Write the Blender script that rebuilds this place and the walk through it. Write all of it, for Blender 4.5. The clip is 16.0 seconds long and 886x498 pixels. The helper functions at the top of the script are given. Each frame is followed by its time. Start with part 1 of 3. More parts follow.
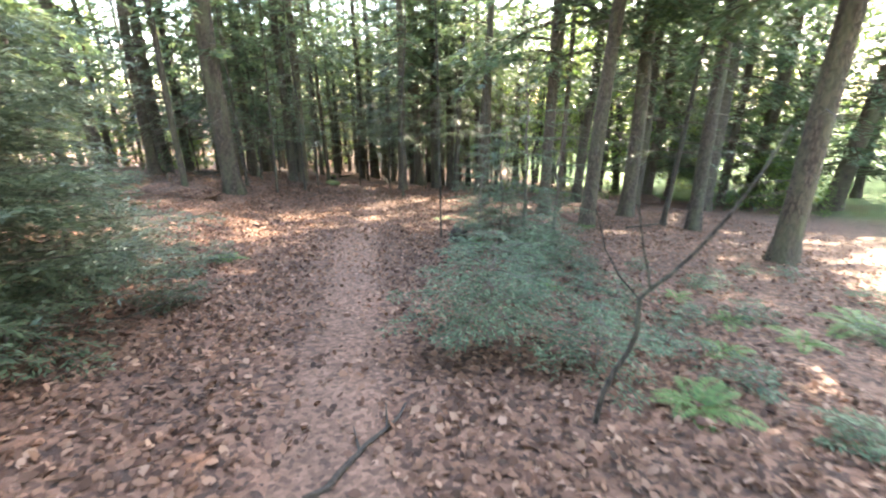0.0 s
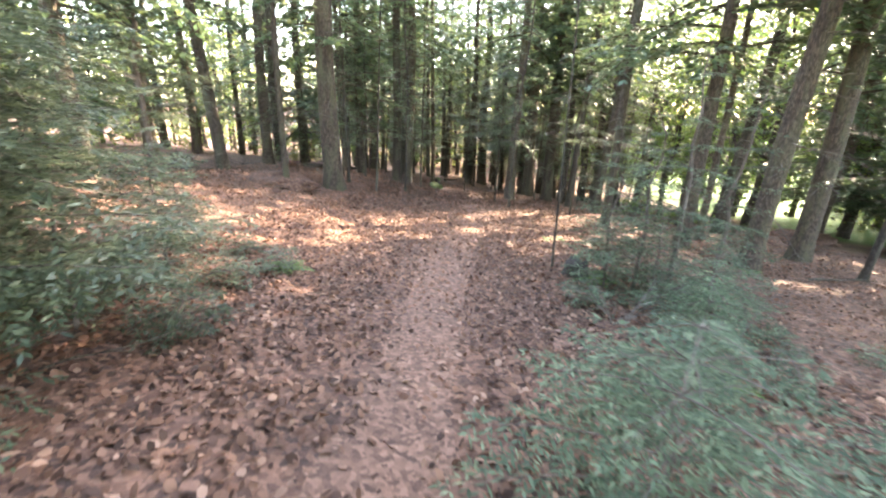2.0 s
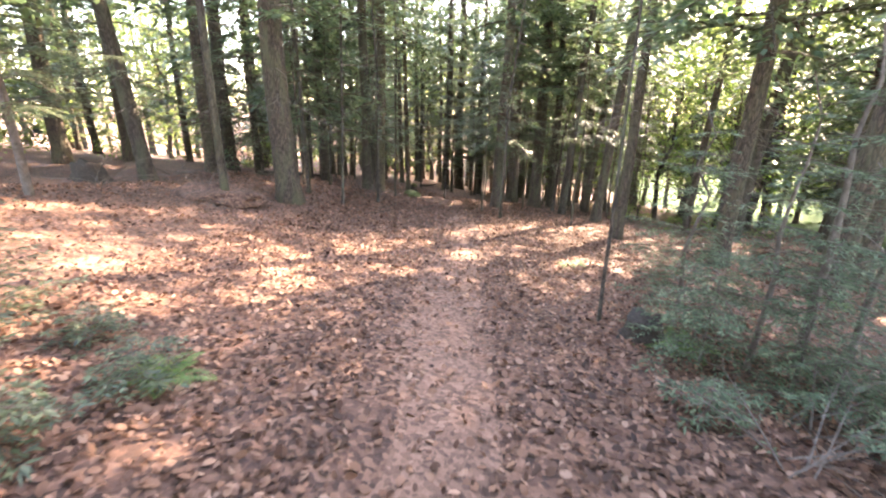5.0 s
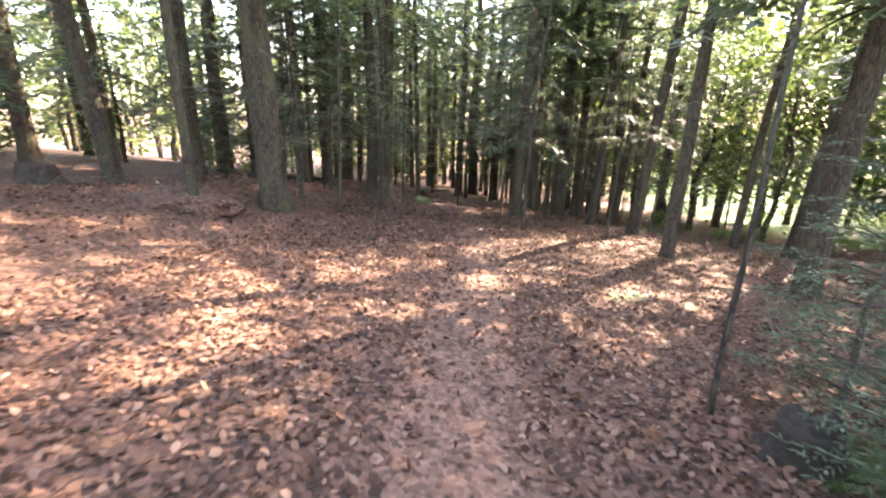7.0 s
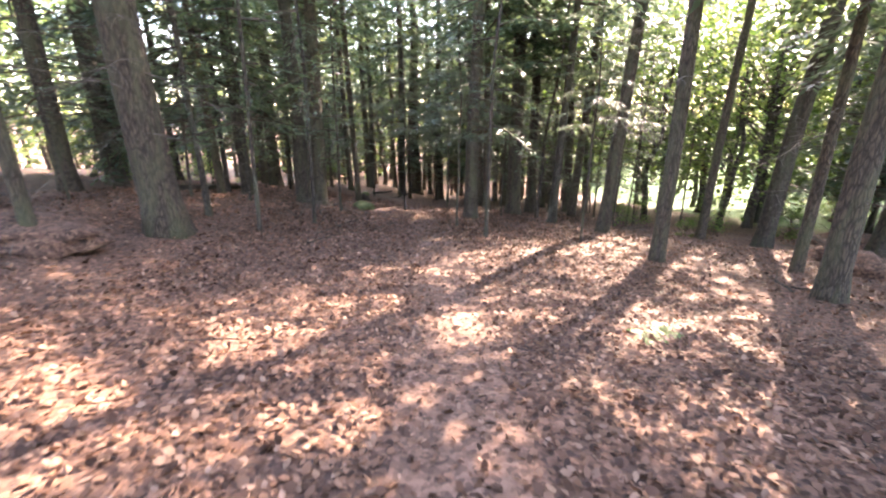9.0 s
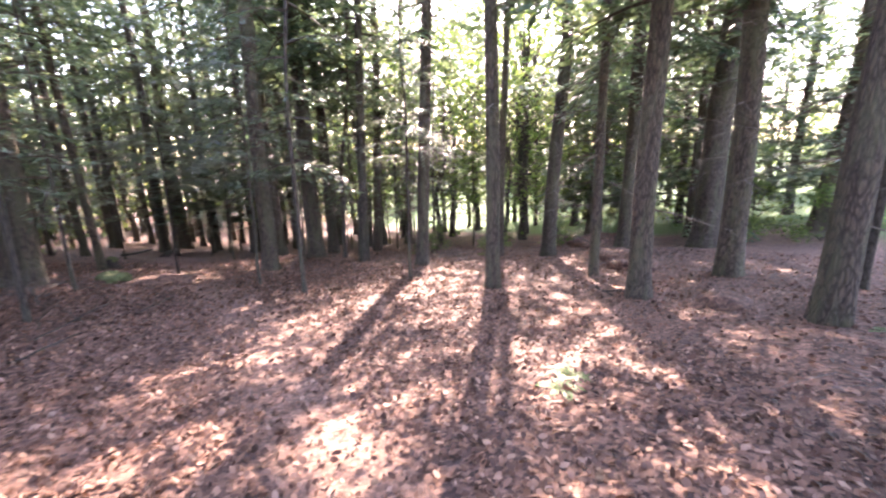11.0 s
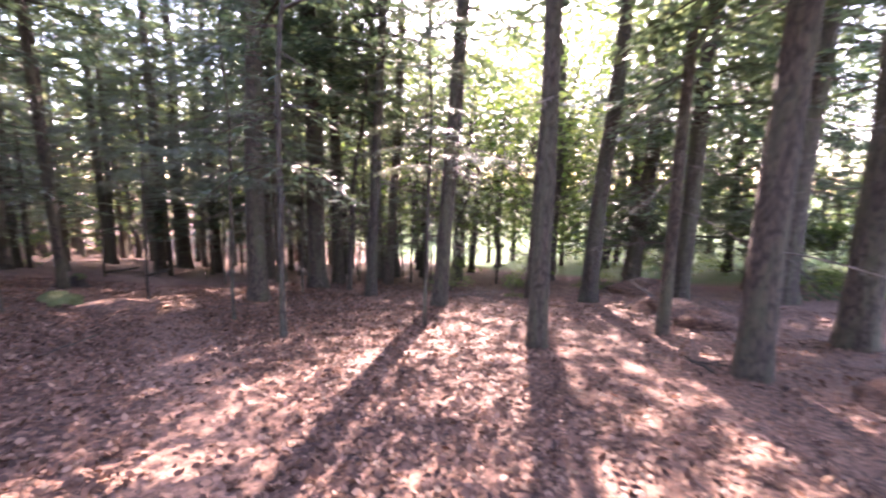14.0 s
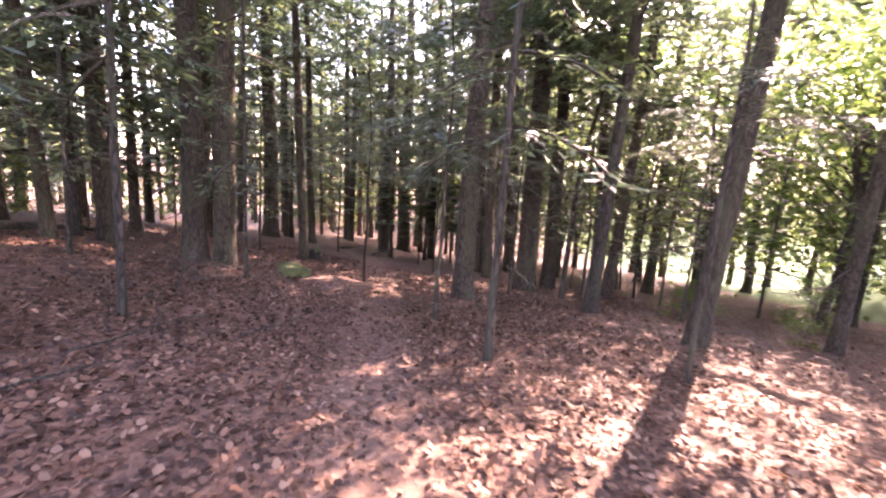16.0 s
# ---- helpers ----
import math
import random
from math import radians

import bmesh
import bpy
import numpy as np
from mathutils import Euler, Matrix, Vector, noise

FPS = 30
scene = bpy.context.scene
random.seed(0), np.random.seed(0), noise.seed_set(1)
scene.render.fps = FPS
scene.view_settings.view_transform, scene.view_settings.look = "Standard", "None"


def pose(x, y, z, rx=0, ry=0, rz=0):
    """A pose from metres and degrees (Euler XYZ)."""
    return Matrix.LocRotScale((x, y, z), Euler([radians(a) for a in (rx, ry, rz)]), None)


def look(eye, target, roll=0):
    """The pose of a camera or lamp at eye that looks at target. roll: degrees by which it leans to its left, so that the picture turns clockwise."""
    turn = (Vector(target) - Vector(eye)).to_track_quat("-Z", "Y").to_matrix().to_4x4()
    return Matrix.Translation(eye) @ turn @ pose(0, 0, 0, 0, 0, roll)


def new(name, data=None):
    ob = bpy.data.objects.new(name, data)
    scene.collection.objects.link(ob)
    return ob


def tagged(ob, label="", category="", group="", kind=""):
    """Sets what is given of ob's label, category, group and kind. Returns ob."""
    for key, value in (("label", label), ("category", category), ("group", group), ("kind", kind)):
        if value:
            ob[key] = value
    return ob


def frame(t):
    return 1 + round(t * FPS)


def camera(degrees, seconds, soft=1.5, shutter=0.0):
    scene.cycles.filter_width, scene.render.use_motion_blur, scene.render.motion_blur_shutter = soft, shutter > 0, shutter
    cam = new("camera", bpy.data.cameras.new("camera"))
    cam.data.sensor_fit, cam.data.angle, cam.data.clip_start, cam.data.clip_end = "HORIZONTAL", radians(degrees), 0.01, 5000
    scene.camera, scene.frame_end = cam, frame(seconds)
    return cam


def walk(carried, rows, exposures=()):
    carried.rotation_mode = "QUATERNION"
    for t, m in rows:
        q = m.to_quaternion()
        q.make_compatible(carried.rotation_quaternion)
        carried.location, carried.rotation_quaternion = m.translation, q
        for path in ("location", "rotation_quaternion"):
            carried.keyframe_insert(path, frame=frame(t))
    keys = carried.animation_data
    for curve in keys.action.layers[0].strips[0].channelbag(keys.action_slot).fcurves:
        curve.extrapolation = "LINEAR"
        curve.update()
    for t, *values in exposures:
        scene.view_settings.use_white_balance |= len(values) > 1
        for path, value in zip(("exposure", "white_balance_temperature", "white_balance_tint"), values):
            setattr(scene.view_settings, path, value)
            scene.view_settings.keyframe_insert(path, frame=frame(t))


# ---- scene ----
cam = camera(91.7, 16.0, soft=2.1, shutter=0.5)
METRES, EYE, TILT, LEAN, TURN = 13.76, 1.6, -7.8, 2.0, 0.0
ROWS = [
    (0.0, 0.0, 0.0, 0.0, 0.37, -11.21, -1.89),
    (0.5, 0.0013, 0.0338, -0.0008, 3.9, -11.55, -3.68),
    (1.0, -0.0031, 0.066, -0.0026, 4.61, -11.52, -6.02),
    (1.5, -0.0077, 0.0985, -0.004, 8.82, -11.81, -5.88),
    (2.0, -0.0162, 0.1285, -0.003, 14.49, -11.27, -5.98),
    (2.5, -0.0332, 0.1595, -0.003, 14.63, -10.14, -5.46),
    (3.0, -0.0411, 0.1884, -0.0019, 15.7, -10.47, -4.74),
    (3.5, -0.0563, 0.2146, -0.0027, 11.73, -10.29, -1.97),
    (6.0, -0.0876, 0.3684, -0.0028, 11.28, -10.65, -6.65),
    (6.5, -0.0961, 0.4032, -0.0053, 13.1, -10.72, -5.43),
    (7.0, -0.1066, 0.4353, -0.0053, 12.36, -9.95, -5.34),
    (7.5, -0.1181, 0.4719, -0.0075, 8.19, -9.91, -3.91),
    (8.0, -0.1264, 0.5068, -0.0066, 7.89, -10.1, -4.78),
    (10.5, -0.1783, 0.6562, 0.0058, -14.33, -8.94, 2.88),
    (11.0, -0.1844, 0.6762, 0.0058, -24.06, -5.31, 2.94),
    (11.5, -0.182, 0.6922, 0.0051, -27.14, -5.15, 3.13),
    (12.0, -0.1664, 0.7163, 0.0017, -32.02, -4.86, 2.71),
    (12.5, -0.1656, 0.7432, 0.0001, -34.65, -4.83, 2.72),
    (13.0, -0.1597, 0.7632, -0.0008, -34.16, -4.93, 1.68),
    (13.5, -0.1427, 0.7852, -0.0004, -30.64, -1.34, 0.82),
    (14.0, -0.1381, 0.8189, -0.0021, -21.99, -0.69, -0.28),
    (14.5, -0.1304, 0.8529, -0.0022, -12.2, -0.79, -1.82),
    (15.0, -0.1356, 0.8853, -0.0027, -4.47, -1.21, -3.94),
    (15.5, -0.1391, 0.9186, -0.0025, 0.62, -1.97, -5.27),
    (16.0, -0.1443, 0.9523, -0.0008, 4.41, -2.41, -5.93),
]
walk(cam, [(t, pose(0, 0, EYE, TILT, LEAN, TURN) @ pose(METRES * x, METRES * y, METRES * z, 90 + pitch, roll, yaw)) for t, x, y, z, yaw, pitch, roll in ROWS],
     exposures=[(0.0, 4.55, 7500, 8), (1.0, 4.65, 7700, 11), (3.5, 4.8, 8200, 16), (6.0, 4.7, 8100, 22), (7.0, 4.4, 7900, 20), (8.0, 4.45, 7700, 20), (10.5, 4.6, 7100, 31), (13.5, 4.4, 6800, 41), (16.0, 4.75, 7600, 47)])

# ---- light ----
SUN_AZ, SUN_EL = 32.5, 34.0          # degrees clockwise from +y, above the horizon
world = bpy.data.worlds.new("sky")
scene.world = world
world.use_nodes = True
wn = world.node_tree.nodes
sky = wn.new("ShaderNodeTexSky")
sky.sky_type = 'NISHITA'
sky.sun_disc = False
sky.sun_elevation = radians(SUN_EL)
sky.sun_rotation = radians(SUN_AZ)
sky.air_density, sky.dust_density = 1.0, 1.0
wn["Background"].inputs[1].default_value = 0.15
world.node_tree.links.new(sky.outputs[0], wn["Background"].inputs[0])
sun_way = Vector((math.sin(radians(SUN_AZ)) * math.cos(radians(SUN_EL)), math.cos(radians(SUN_AZ)) * math.cos(radians(SUN_EL)), math.sin(radians(SUN_EL))))
sun_data = bpy.data.lights.new("sun", 'SUN')
sun_data.energy, sun_data.angle, sun_data.color = 3.4, radians(0.6), (1.0, 0.92, 0.8)
sun = new("sun", sun_data)
sun.matrix_world = look(sun_way * 60, (0, 0, 0))

# ---- materials ----
def material(name):
    m = bpy.data.materials.new(name)
    m.use_nodes = True
    return m, m.node_tree.nodes, m.node_tree.links


def ramp_node(nodes, stops):
    r = nodes.new("ShaderNodeValToRGB")
    e = r.color_ramp.elements
    while len(e) < len(stops):
        e.new(0.5)
    for k, (p, c) in zip(e, stops):
        k.position, k.color = p, (*c, 1)
    return r


def noise_node(nodes, links, scale, detail=4.0, vector=None, rough=0.6):
    n = nodes.new("ShaderNodeTexNoise")
    n.inputs["Scale"].default_value, n.inputs["Detail"].default_value, n.inputs["Roughness"].default_value = scale, detail, rough
    if vector:
        links.new(vector, n.inputs["Vector"])
    return n


def mix_node(nodes, links, a, b, fac, kind='MIX'):
    m = nodes.new("ShaderNodeMix")
    m.data_type, m.blend_type = 'RGBA', kind
    for value, k in ((fac, 0), (a, 6), (b, 7)):
        if isinstance(value, (int, float)):
            m.inputs[k].default_value = value
        elif isinstance(value, tuple):
            m.inputs[k].default_value = (*value, 1)
        else:
            links.new(value, m.inputs[k])
    return m.outputs[2]


def bump_node(nodes, links, height, strength, distance, to):
    b = nodes.new("ShaderNodeBump")
    b.inputs["Strength"].default_value, b.inputs["Distance"].default_value = strength, distance
    links.new(height, b.inputs["Height"])
    links.new(b.outputs[0], to)


def bark_material(name, dark, mid, moss, moss_amount):
    m, n, l = material(name)
    p = n["Principled BSDF"]
    p.inputs["Roughness"].default_value = 0.93
    tc = n.new("ShaderNodeNewGeometry")
    mp = n.new("ShaderNodeMapping")
    mp.inputs["Scale"].default_value = (1, 1, 0.22)
    l.new(tc.outputs["Position"], mp.inputs[0])
    fine = noise_node(n, l, 38, 6, mp.outputs[0], 0.7)
    broad = noise_node(n, l, 5, 3, mp.outputs[0])
    warp = mix_node(n, l, mp.outputs[0], noise_node(n, l, 9, 3, mp.outputs[0]).outputs["Color"], 0.06)
    v = n.new("ShaderNodeTexVoronoi")
    v.feature = 'DISTANCE_TO_EDGE'
    v.inputs["Scale"].default_value = 24
    l.new(warp, v.inputs["Vector"])
    plate = ramp_node(n, [(0.0, (0.3, 0.28, 0.26)), (0.22, (1.1, 1.1, 1.1))])
    l.new(v.outputs["Distance"], plate.inputs[0])
    r0 = ramp_node(n, [(0.25, dark), (0.75, mid)])
    l.new(fine.outputs[0], r0.inputs[0])
    r = n.new("ShaderNodeMix")
    r.data_type, r.blend_type = 'RGBA', 'MULTIPLY'
    r.inputs[0].default_value = 1.0
    l.new(r0.outputs[0], r.inputs[6])
    l.new(plate.outputs[0], r.inputs[7])
    patch = ramp_node(n, [(0.5 - moss_amount, (0, 0, 0)), (0.78, (1, 1, 1))])
    l.new(broad.outputs[0], patch.inputs[0])
    c = mix_node(n, l, r.outputs[2], moss, patch.outputs[0])
    oi = n.new("ShaderNodeObjectInfo")
    tone = ramp_node(n, [(0, (0.75, 0.75, 0.75)), (1, (1.2, 1.15, 1.1))])
    l.new(oi.outputs["Random"], tone.inputs[0])
    l.new(mix_node(n, l, c, tone.outputs[0], 1.0, 'MULTIPLY'), p.inputs["Base Color"])
    h = mix_node(n, l, fine.outputs[0], plate.outputs[0], 0.6)
    bump_node(n, l, h, 1.0, 0.03, p.inputs["Normal"])
    return m


def leaf_material(name, stops, through_light, rough=0.55, spread=0.5, sheen=0.4):
    """Thin leaves that let some light through; each leaf has its own tone."""
    m, n, l = material(name)
    p = n["Principled BSDF"]
    p.inputs["Roughness"].default_value = rough
    p.inputs["Specular IOR Level"].default_value = sheen
    g = n.new("ShaderNodeNewGeometry")
    r = ramp_node(n, stops)
    l.new(g.outputs["Random Per Island"], r.inputs[0])
    big = noise_node(n, l, 0.9, 2, g.outputs["Position"])
    tone = ramp_node(n, [(0.3, (1 - spread, 1 - spread, 1 - spread)), (0.7, (1 + spread * 0.4, 1 + spread * 0.4, 1 + spread * 0.3))])
    l.new(big.outputs[0], tone.inputs[0])
    c = mix_node(n, l, r.outputs[0], tone.outputs[0], 1.0, 'MULTIPLY')
    l.new(c, p.inputs["Base Color"])
    t = n.new("ShaderNodeBsdfTranslucent")
    l.new(c, t.inputs[0])
    mixer = n.new("ShaderNodeMixShader")
    mixer.inputs[0].default_value = through_light
    l.new(p.outputs[0], mixer.inputs[1])
    l.new(t.outputs[0], mixer.inputs[2])
    l.new(mixer.outputs[0], n["Material Output"].inputs[0])
    return m


def ground_material(name, stops, fine_scale, bump, grass=False):
    m, n, l = material(name)
    p = n["Principled BSDF"]
    p.inputs["Roughness"].default_value = 0.95
    g = n.new("ShaderNodeNewGeometry")
    v = n.new("ShaderNodeTexVoronoi")
    v.inputs["Scale"].default_value = fine_scale
    l.new(g.outputs["Position"], v.inputs["Vector"])
    fine = noise_node(n, l, fine_scale * 1.7, 6, g.outputs["Position"], 0.7)
    broad = noise_node(n, l, 0.8, 4, g.outputs["Position"])
    r = ramp_node(n, stops)
    sep = n.new("ShaderNodeSeparateColor")
    l.new(v.outputs["Color"], sep.inputs[0])
    blend = n.new("ShaderNodeMix")
    blend.inputs[0].default_value = 0.45
    l.new(sep.outputs[0], blend.inputs[2])
    l.new(fine.outputs[0], blend.inputs[3])
    l.new(blend.outputs[0], r.inputs[0])
    tone = ramp_node(n, [(0.3, (0.72, 0.72, 0.72)), (0.7, (1.15, 1.12, 1.1))])
    l.new(broad.outputs[0], tone.inputs[0])
    c = mix_node(n, l, r.outputs[0], tone.outputs[0], 1.0, 'MULTIPLY')
    if grass:
        a = n.new("ShaderNodeAttribute")
        a.attribute_name = "meadow"
        green = ramp_node(n, [(0.3, (0.035, 0.085, 0.012)), (0.7, (0.065, 0.14, 0.022))])
        l.new(fine.outputs[0], green.inputs[0])
        c = mix_node(n, l, c, green.outputs[0], a.outputs["Fac"])
    l.new(c, p.inputs["Base Color"])
    h = mix_node(n, l, sep.outputs[0], fine.outputs[0], 0.5)
    bump_node(n, l, h, 0.8, bump, p.inputs["Normal"])
    return m


def plain_material(name, a, b, scale, rough=0.9, bump=0.004):
    m, n, l = material(name)
    p = n["Principled BSDF"]
    p.inputs["Roughness"].default_value = rough
    g = n.new("ShaderNodeNewGeometry")
    f = noise_node(n, l, scale, 6, g.outputs["Position"], 0.7)
    r = ramp_node(n, [(0.3, a), (0.7, b)])
    l.new(f.outputs[0], r.inputs[0])
    l.new(r.outputs[0], p.inputs["Base Color"])
    bump_node(n, l, f.outputs[0], 0.8, bump, p.inputs["Normal"])
    return m


BARK = bark_material("conifer_bark", (0.026, 0.018, 0.013), (0.125, 0.086, 0.062), (0.08, 0.08, 0.042), 0.07)
SMOOTH_BARK = bark_material("young_bark", (0.025, 0.019, 0.015), (0.105, 0.078, 0.06), (0.08, 0.08, 0.05), 0.03)
TWIG = plain_material("dead_twig", (0.05, 0.037, 0.03), (0.15, 0.117, 0.097), 14)
WOOD = plain_material("rotten_wood", (0.014, 0.01, 0.008), (0.06, 0.04, 0.028), 24, bump=0.03)
MOSS = plain_material("moss", (0.03, 0.04, 0.013), (0.12, 0.125, 0.04), 35, bump=0.02)
STONE = plain_material("stone", (0.13, 0.12, 0.11), (0.3, 0.28, 0.26), 9, bump=0.02)
NEEDLES = leaf_material("conifer_needles", [(0, (0.05, 0.085, 0.045)), (0.6, (0.085, 0.13, 0.062)), (1, (0.16, 0.2, 0.085))], 0.5, 0.38, 0.35, 0.7)
SOFT_NEEDLES = leaf_material("sapling_needles", [(0, (0.048, 0.073, 0.044)), (0.6, (0.1, 0.14, 0.083)), (1, (0.2, 0.245, 0.15))], 0.4, 0.6, 0.4, 0.3)
BROADLEAF = leaf_material("broad_leaves", [(0, (0.07, 0.125, 0.027)), (0.5, (0.13, 0.2, 0.048)), (1, (0.24, 0.29, 0.085))], 0.62, 0.5, 0.25)
FERN_LEAF = leaf_material("fern_leaves", [(0, (0.055, 0.12, 0.035)), (1, (0.145, 0.225, 0.065))], 0.4, 0.55, 0.2)
DRY_LEAF = leaf_material("fallen_leaves", [(0, (0.038, 0.018, 0.012)), (0.4, (0.12, 0.057, 0.037)), (0.8, (0.22, 0.112, 0.073)), (1, (0.33, 0.195, 0.14))], 0.2, 0.65, 0.3, 0.25)
LITTER = ground_material("forest_floor", [(0.2, (0.03, 0.014, 0.009)), (0.5, (0.115, 0.054, 0.035)), (0.85, (0.235, 0.125, 0.083))], 24, 0.03, True)
DIRT = ground_material("trodden_dirt", [(0.2, (0.06, 0.03, 0.02)), (0.5, (0.145, 0.075, 0.05)), (0.85, (0.235, 0.13, 0.09))], 30, 0.012)

# ---- ground ----
def smooth(v):
    u = min(max(v, 0.0), 1.0)
    return u * u * (3 - 2 * u)


def height(x, y):
    """The lie of the land: a slope that falls ahead, a bank on one side, small humps."""
    base = -0.016 - 0.0349 * min(max(x, -40), 30) - 0.1371 * min(max(y, -30), 60)
    base += 1.7 * smooth((x - 11) / 20)
    base += 0.55 * smooth((-x - 3.5) / 7) + 0.22 * smooth((y - 13) / 4) * smooth((4 - x) / 2.5) * smooth((33 - y) / 6)
    return base


def bumps(x, y):
    b = 0.05 * noise.noise((x * 0.55, y * 0.55, 3.1)) + 0.022 * noise.noise((x * 1.9, y * 1.9, 7.7))
    d = abs(x - path_x(y))
    return b * (0.35 + 0.65 * smooth((d - 0.5) / 1.2)) - 0.035 * smooth(1 - d / 0.8)


PATH = [(-8, 0.4), (0, -0.35), (3.5, -0.95), (6.5, -1.5), (9.3, -2.05), (11.7, -2.25), (15.7, -2.65), (17.8, -3.2), (21.5, -3.9), (25.5, -5.0), (29, -6.6), (32.8, -8.9), (37, -12.5), (44, -20)]


def path_x(y):
    for (y0, x0), (y1, x1) in zip(PATH, PATH[1:]):
        if y <= y1 or (y1, x1) == PATH[-1]:
            k = (y - y0) / (y1 - y0)
            k = max(k, 0)
            return x0 + (x1 - x0) * min(k, 1.6)
    return 0.0


def land(x, y):
    return height(x, y) + bumps(x, y)


def spread(lo, hi, step, far):
    inner = list(np.arange(lo, hi + step / 2, step))
    out, s = [], step
    a, b = inner[0], inner[-1]
    left, right = [], []
    while b < far:
        s *= 1.35
        a, b = a - s, b + s
        left.append(a)
        right.append(b)
    return left[::-1] + inner + right


def mesh_from(name, verts, faces, mats, smooth_shade=False, mat_index=None):
    me = bpy.data.meshes.new(name)
    me.from_pydata(verts, [], faces)
    for m in mats:
        me.materials.append(m)
    if mat_index is not None:
        me.polygons.foreach_set("material_index", mat_index)
    if smooth_shade:
        me.polygons.foreach_set("use_smooth", [True] * len(me.polygons))
    me.update()
    return me


def build_ground():
    xs, ys = spread(-12, 10, 0.3, 900), spread(-3, 34, 0.3, 900)
    verts = [(x, y, land(x, y)) for y in ys for x in xs]
    w = len(xs)
    faces = [(j * w + i, j * w + i + 1, (j + 1) * w + i + 1, (j + 1) * w + i) for j in range(len(ys) - 1) for i in range(w - 1)]
    me = mesh_from("ground", verts, faces, [LITTER], True)
    a = me.attributes.new("meadow", 'FLOAT', 'POINT')
    a.data.foreach_set("value", [smooth((x - 9.5 - 5.0 * math.exp(-((y - 17) / 6) ** 2) + 2.0 * noise.noise((x * 0.3, y * 0.3, 0))) / 3) for x, y, z in verts])
    tagged(new("ground", me), "sloping forest floor under brown leaf litter", "ground", kind="structure")
    verts, faces = [], []
    n = 7
    ys = np.arange(-6, 43, 0.2)
    for j, y in enumerate(ys):
        half = 0.46 + 0.1 * noise.noise((y * 0.6, 5, 0)) + 0.12 * smooth((y - 5) / 6) + 0.5 * smooth((y - 26) / 4)
        for i in range(n):
            u = i / (n - 1) * 2 - 1
            x = path_x(y) + u * (half + 0.22 * noise.noise((y * 1.5, u * 3, 9)))
            verts.append((x, y, land(x, y) + 0.012 - 0.02 * u * u))
    faces = [(j * n + i, j * n + i + 1, (j + 1) * n + i + 1, (j + 1) * n + i) for j in range(len(ys) - 1) for i in range(n - 1)]
    tagged(new("path", mesh_from("path", verts, faces, [DIRT], True)), "trodden reddish-brown dirt footpath between fallen leaves", "path", kind="structure")


build_ground()

# ---- building blocks ----
def part(name, me, parent, label="", m=None):
    ob = new(name, me)
    ob.parent = parent
    if m is not None:
        ob.matrix_basis = m
    return tagged(ob, label)


class Sheet:
    """Gathers vertices and faces of one mesh with several materials."""
    def __init__(self):
        self.v, self.f, self.mi = [], [], []

    def tube(self, pts, radii, sides, mi=0):
        start = len(self.v)
        for k, (p, r) in enumerate(zip(pts, radii)):
            d = (pts[min(k + 1, len(pts) - 1)] - pts[max(k - 1, 0)]).normalized()
            a = d.orthogonal().normalized()
            b = d.cross(a)
            for i in range(sides):
                t = 2 * math.pi * i / sides
                self.v.append(p + (a * math.cos(t) + b * math.sin(t)) * r)
        for k in range(len(pts) - 1):
            for i in range(sides):
                j = (i + 1) % sides
                self.f.append((start + k * sides + i, start + k * sides + j, start + (k + 1) * sides + j, start + (k + 1) * sides + i))
                self.mi.append(mi)

    def blade(self, p, along, side, length, width, mi):
        """A small pointed leaf or tuft of needles."""
        s = len(self.v)
        self.v += [p, p + along * (length * 0.45) + side * width, p + along * length, p + along * (length * 0.45) - side * width]
        self.f.append((s, s + 1, s + 2, s + 3))
        self.mi.append(mi)

    def mesh(self, name, mats, smooth_shade=False):
        return mesh_from(name, [tuple(p) for p in self.v], self.f, mats, smooth_shade, self.mi)


UP = Vector((0, 0, 1))


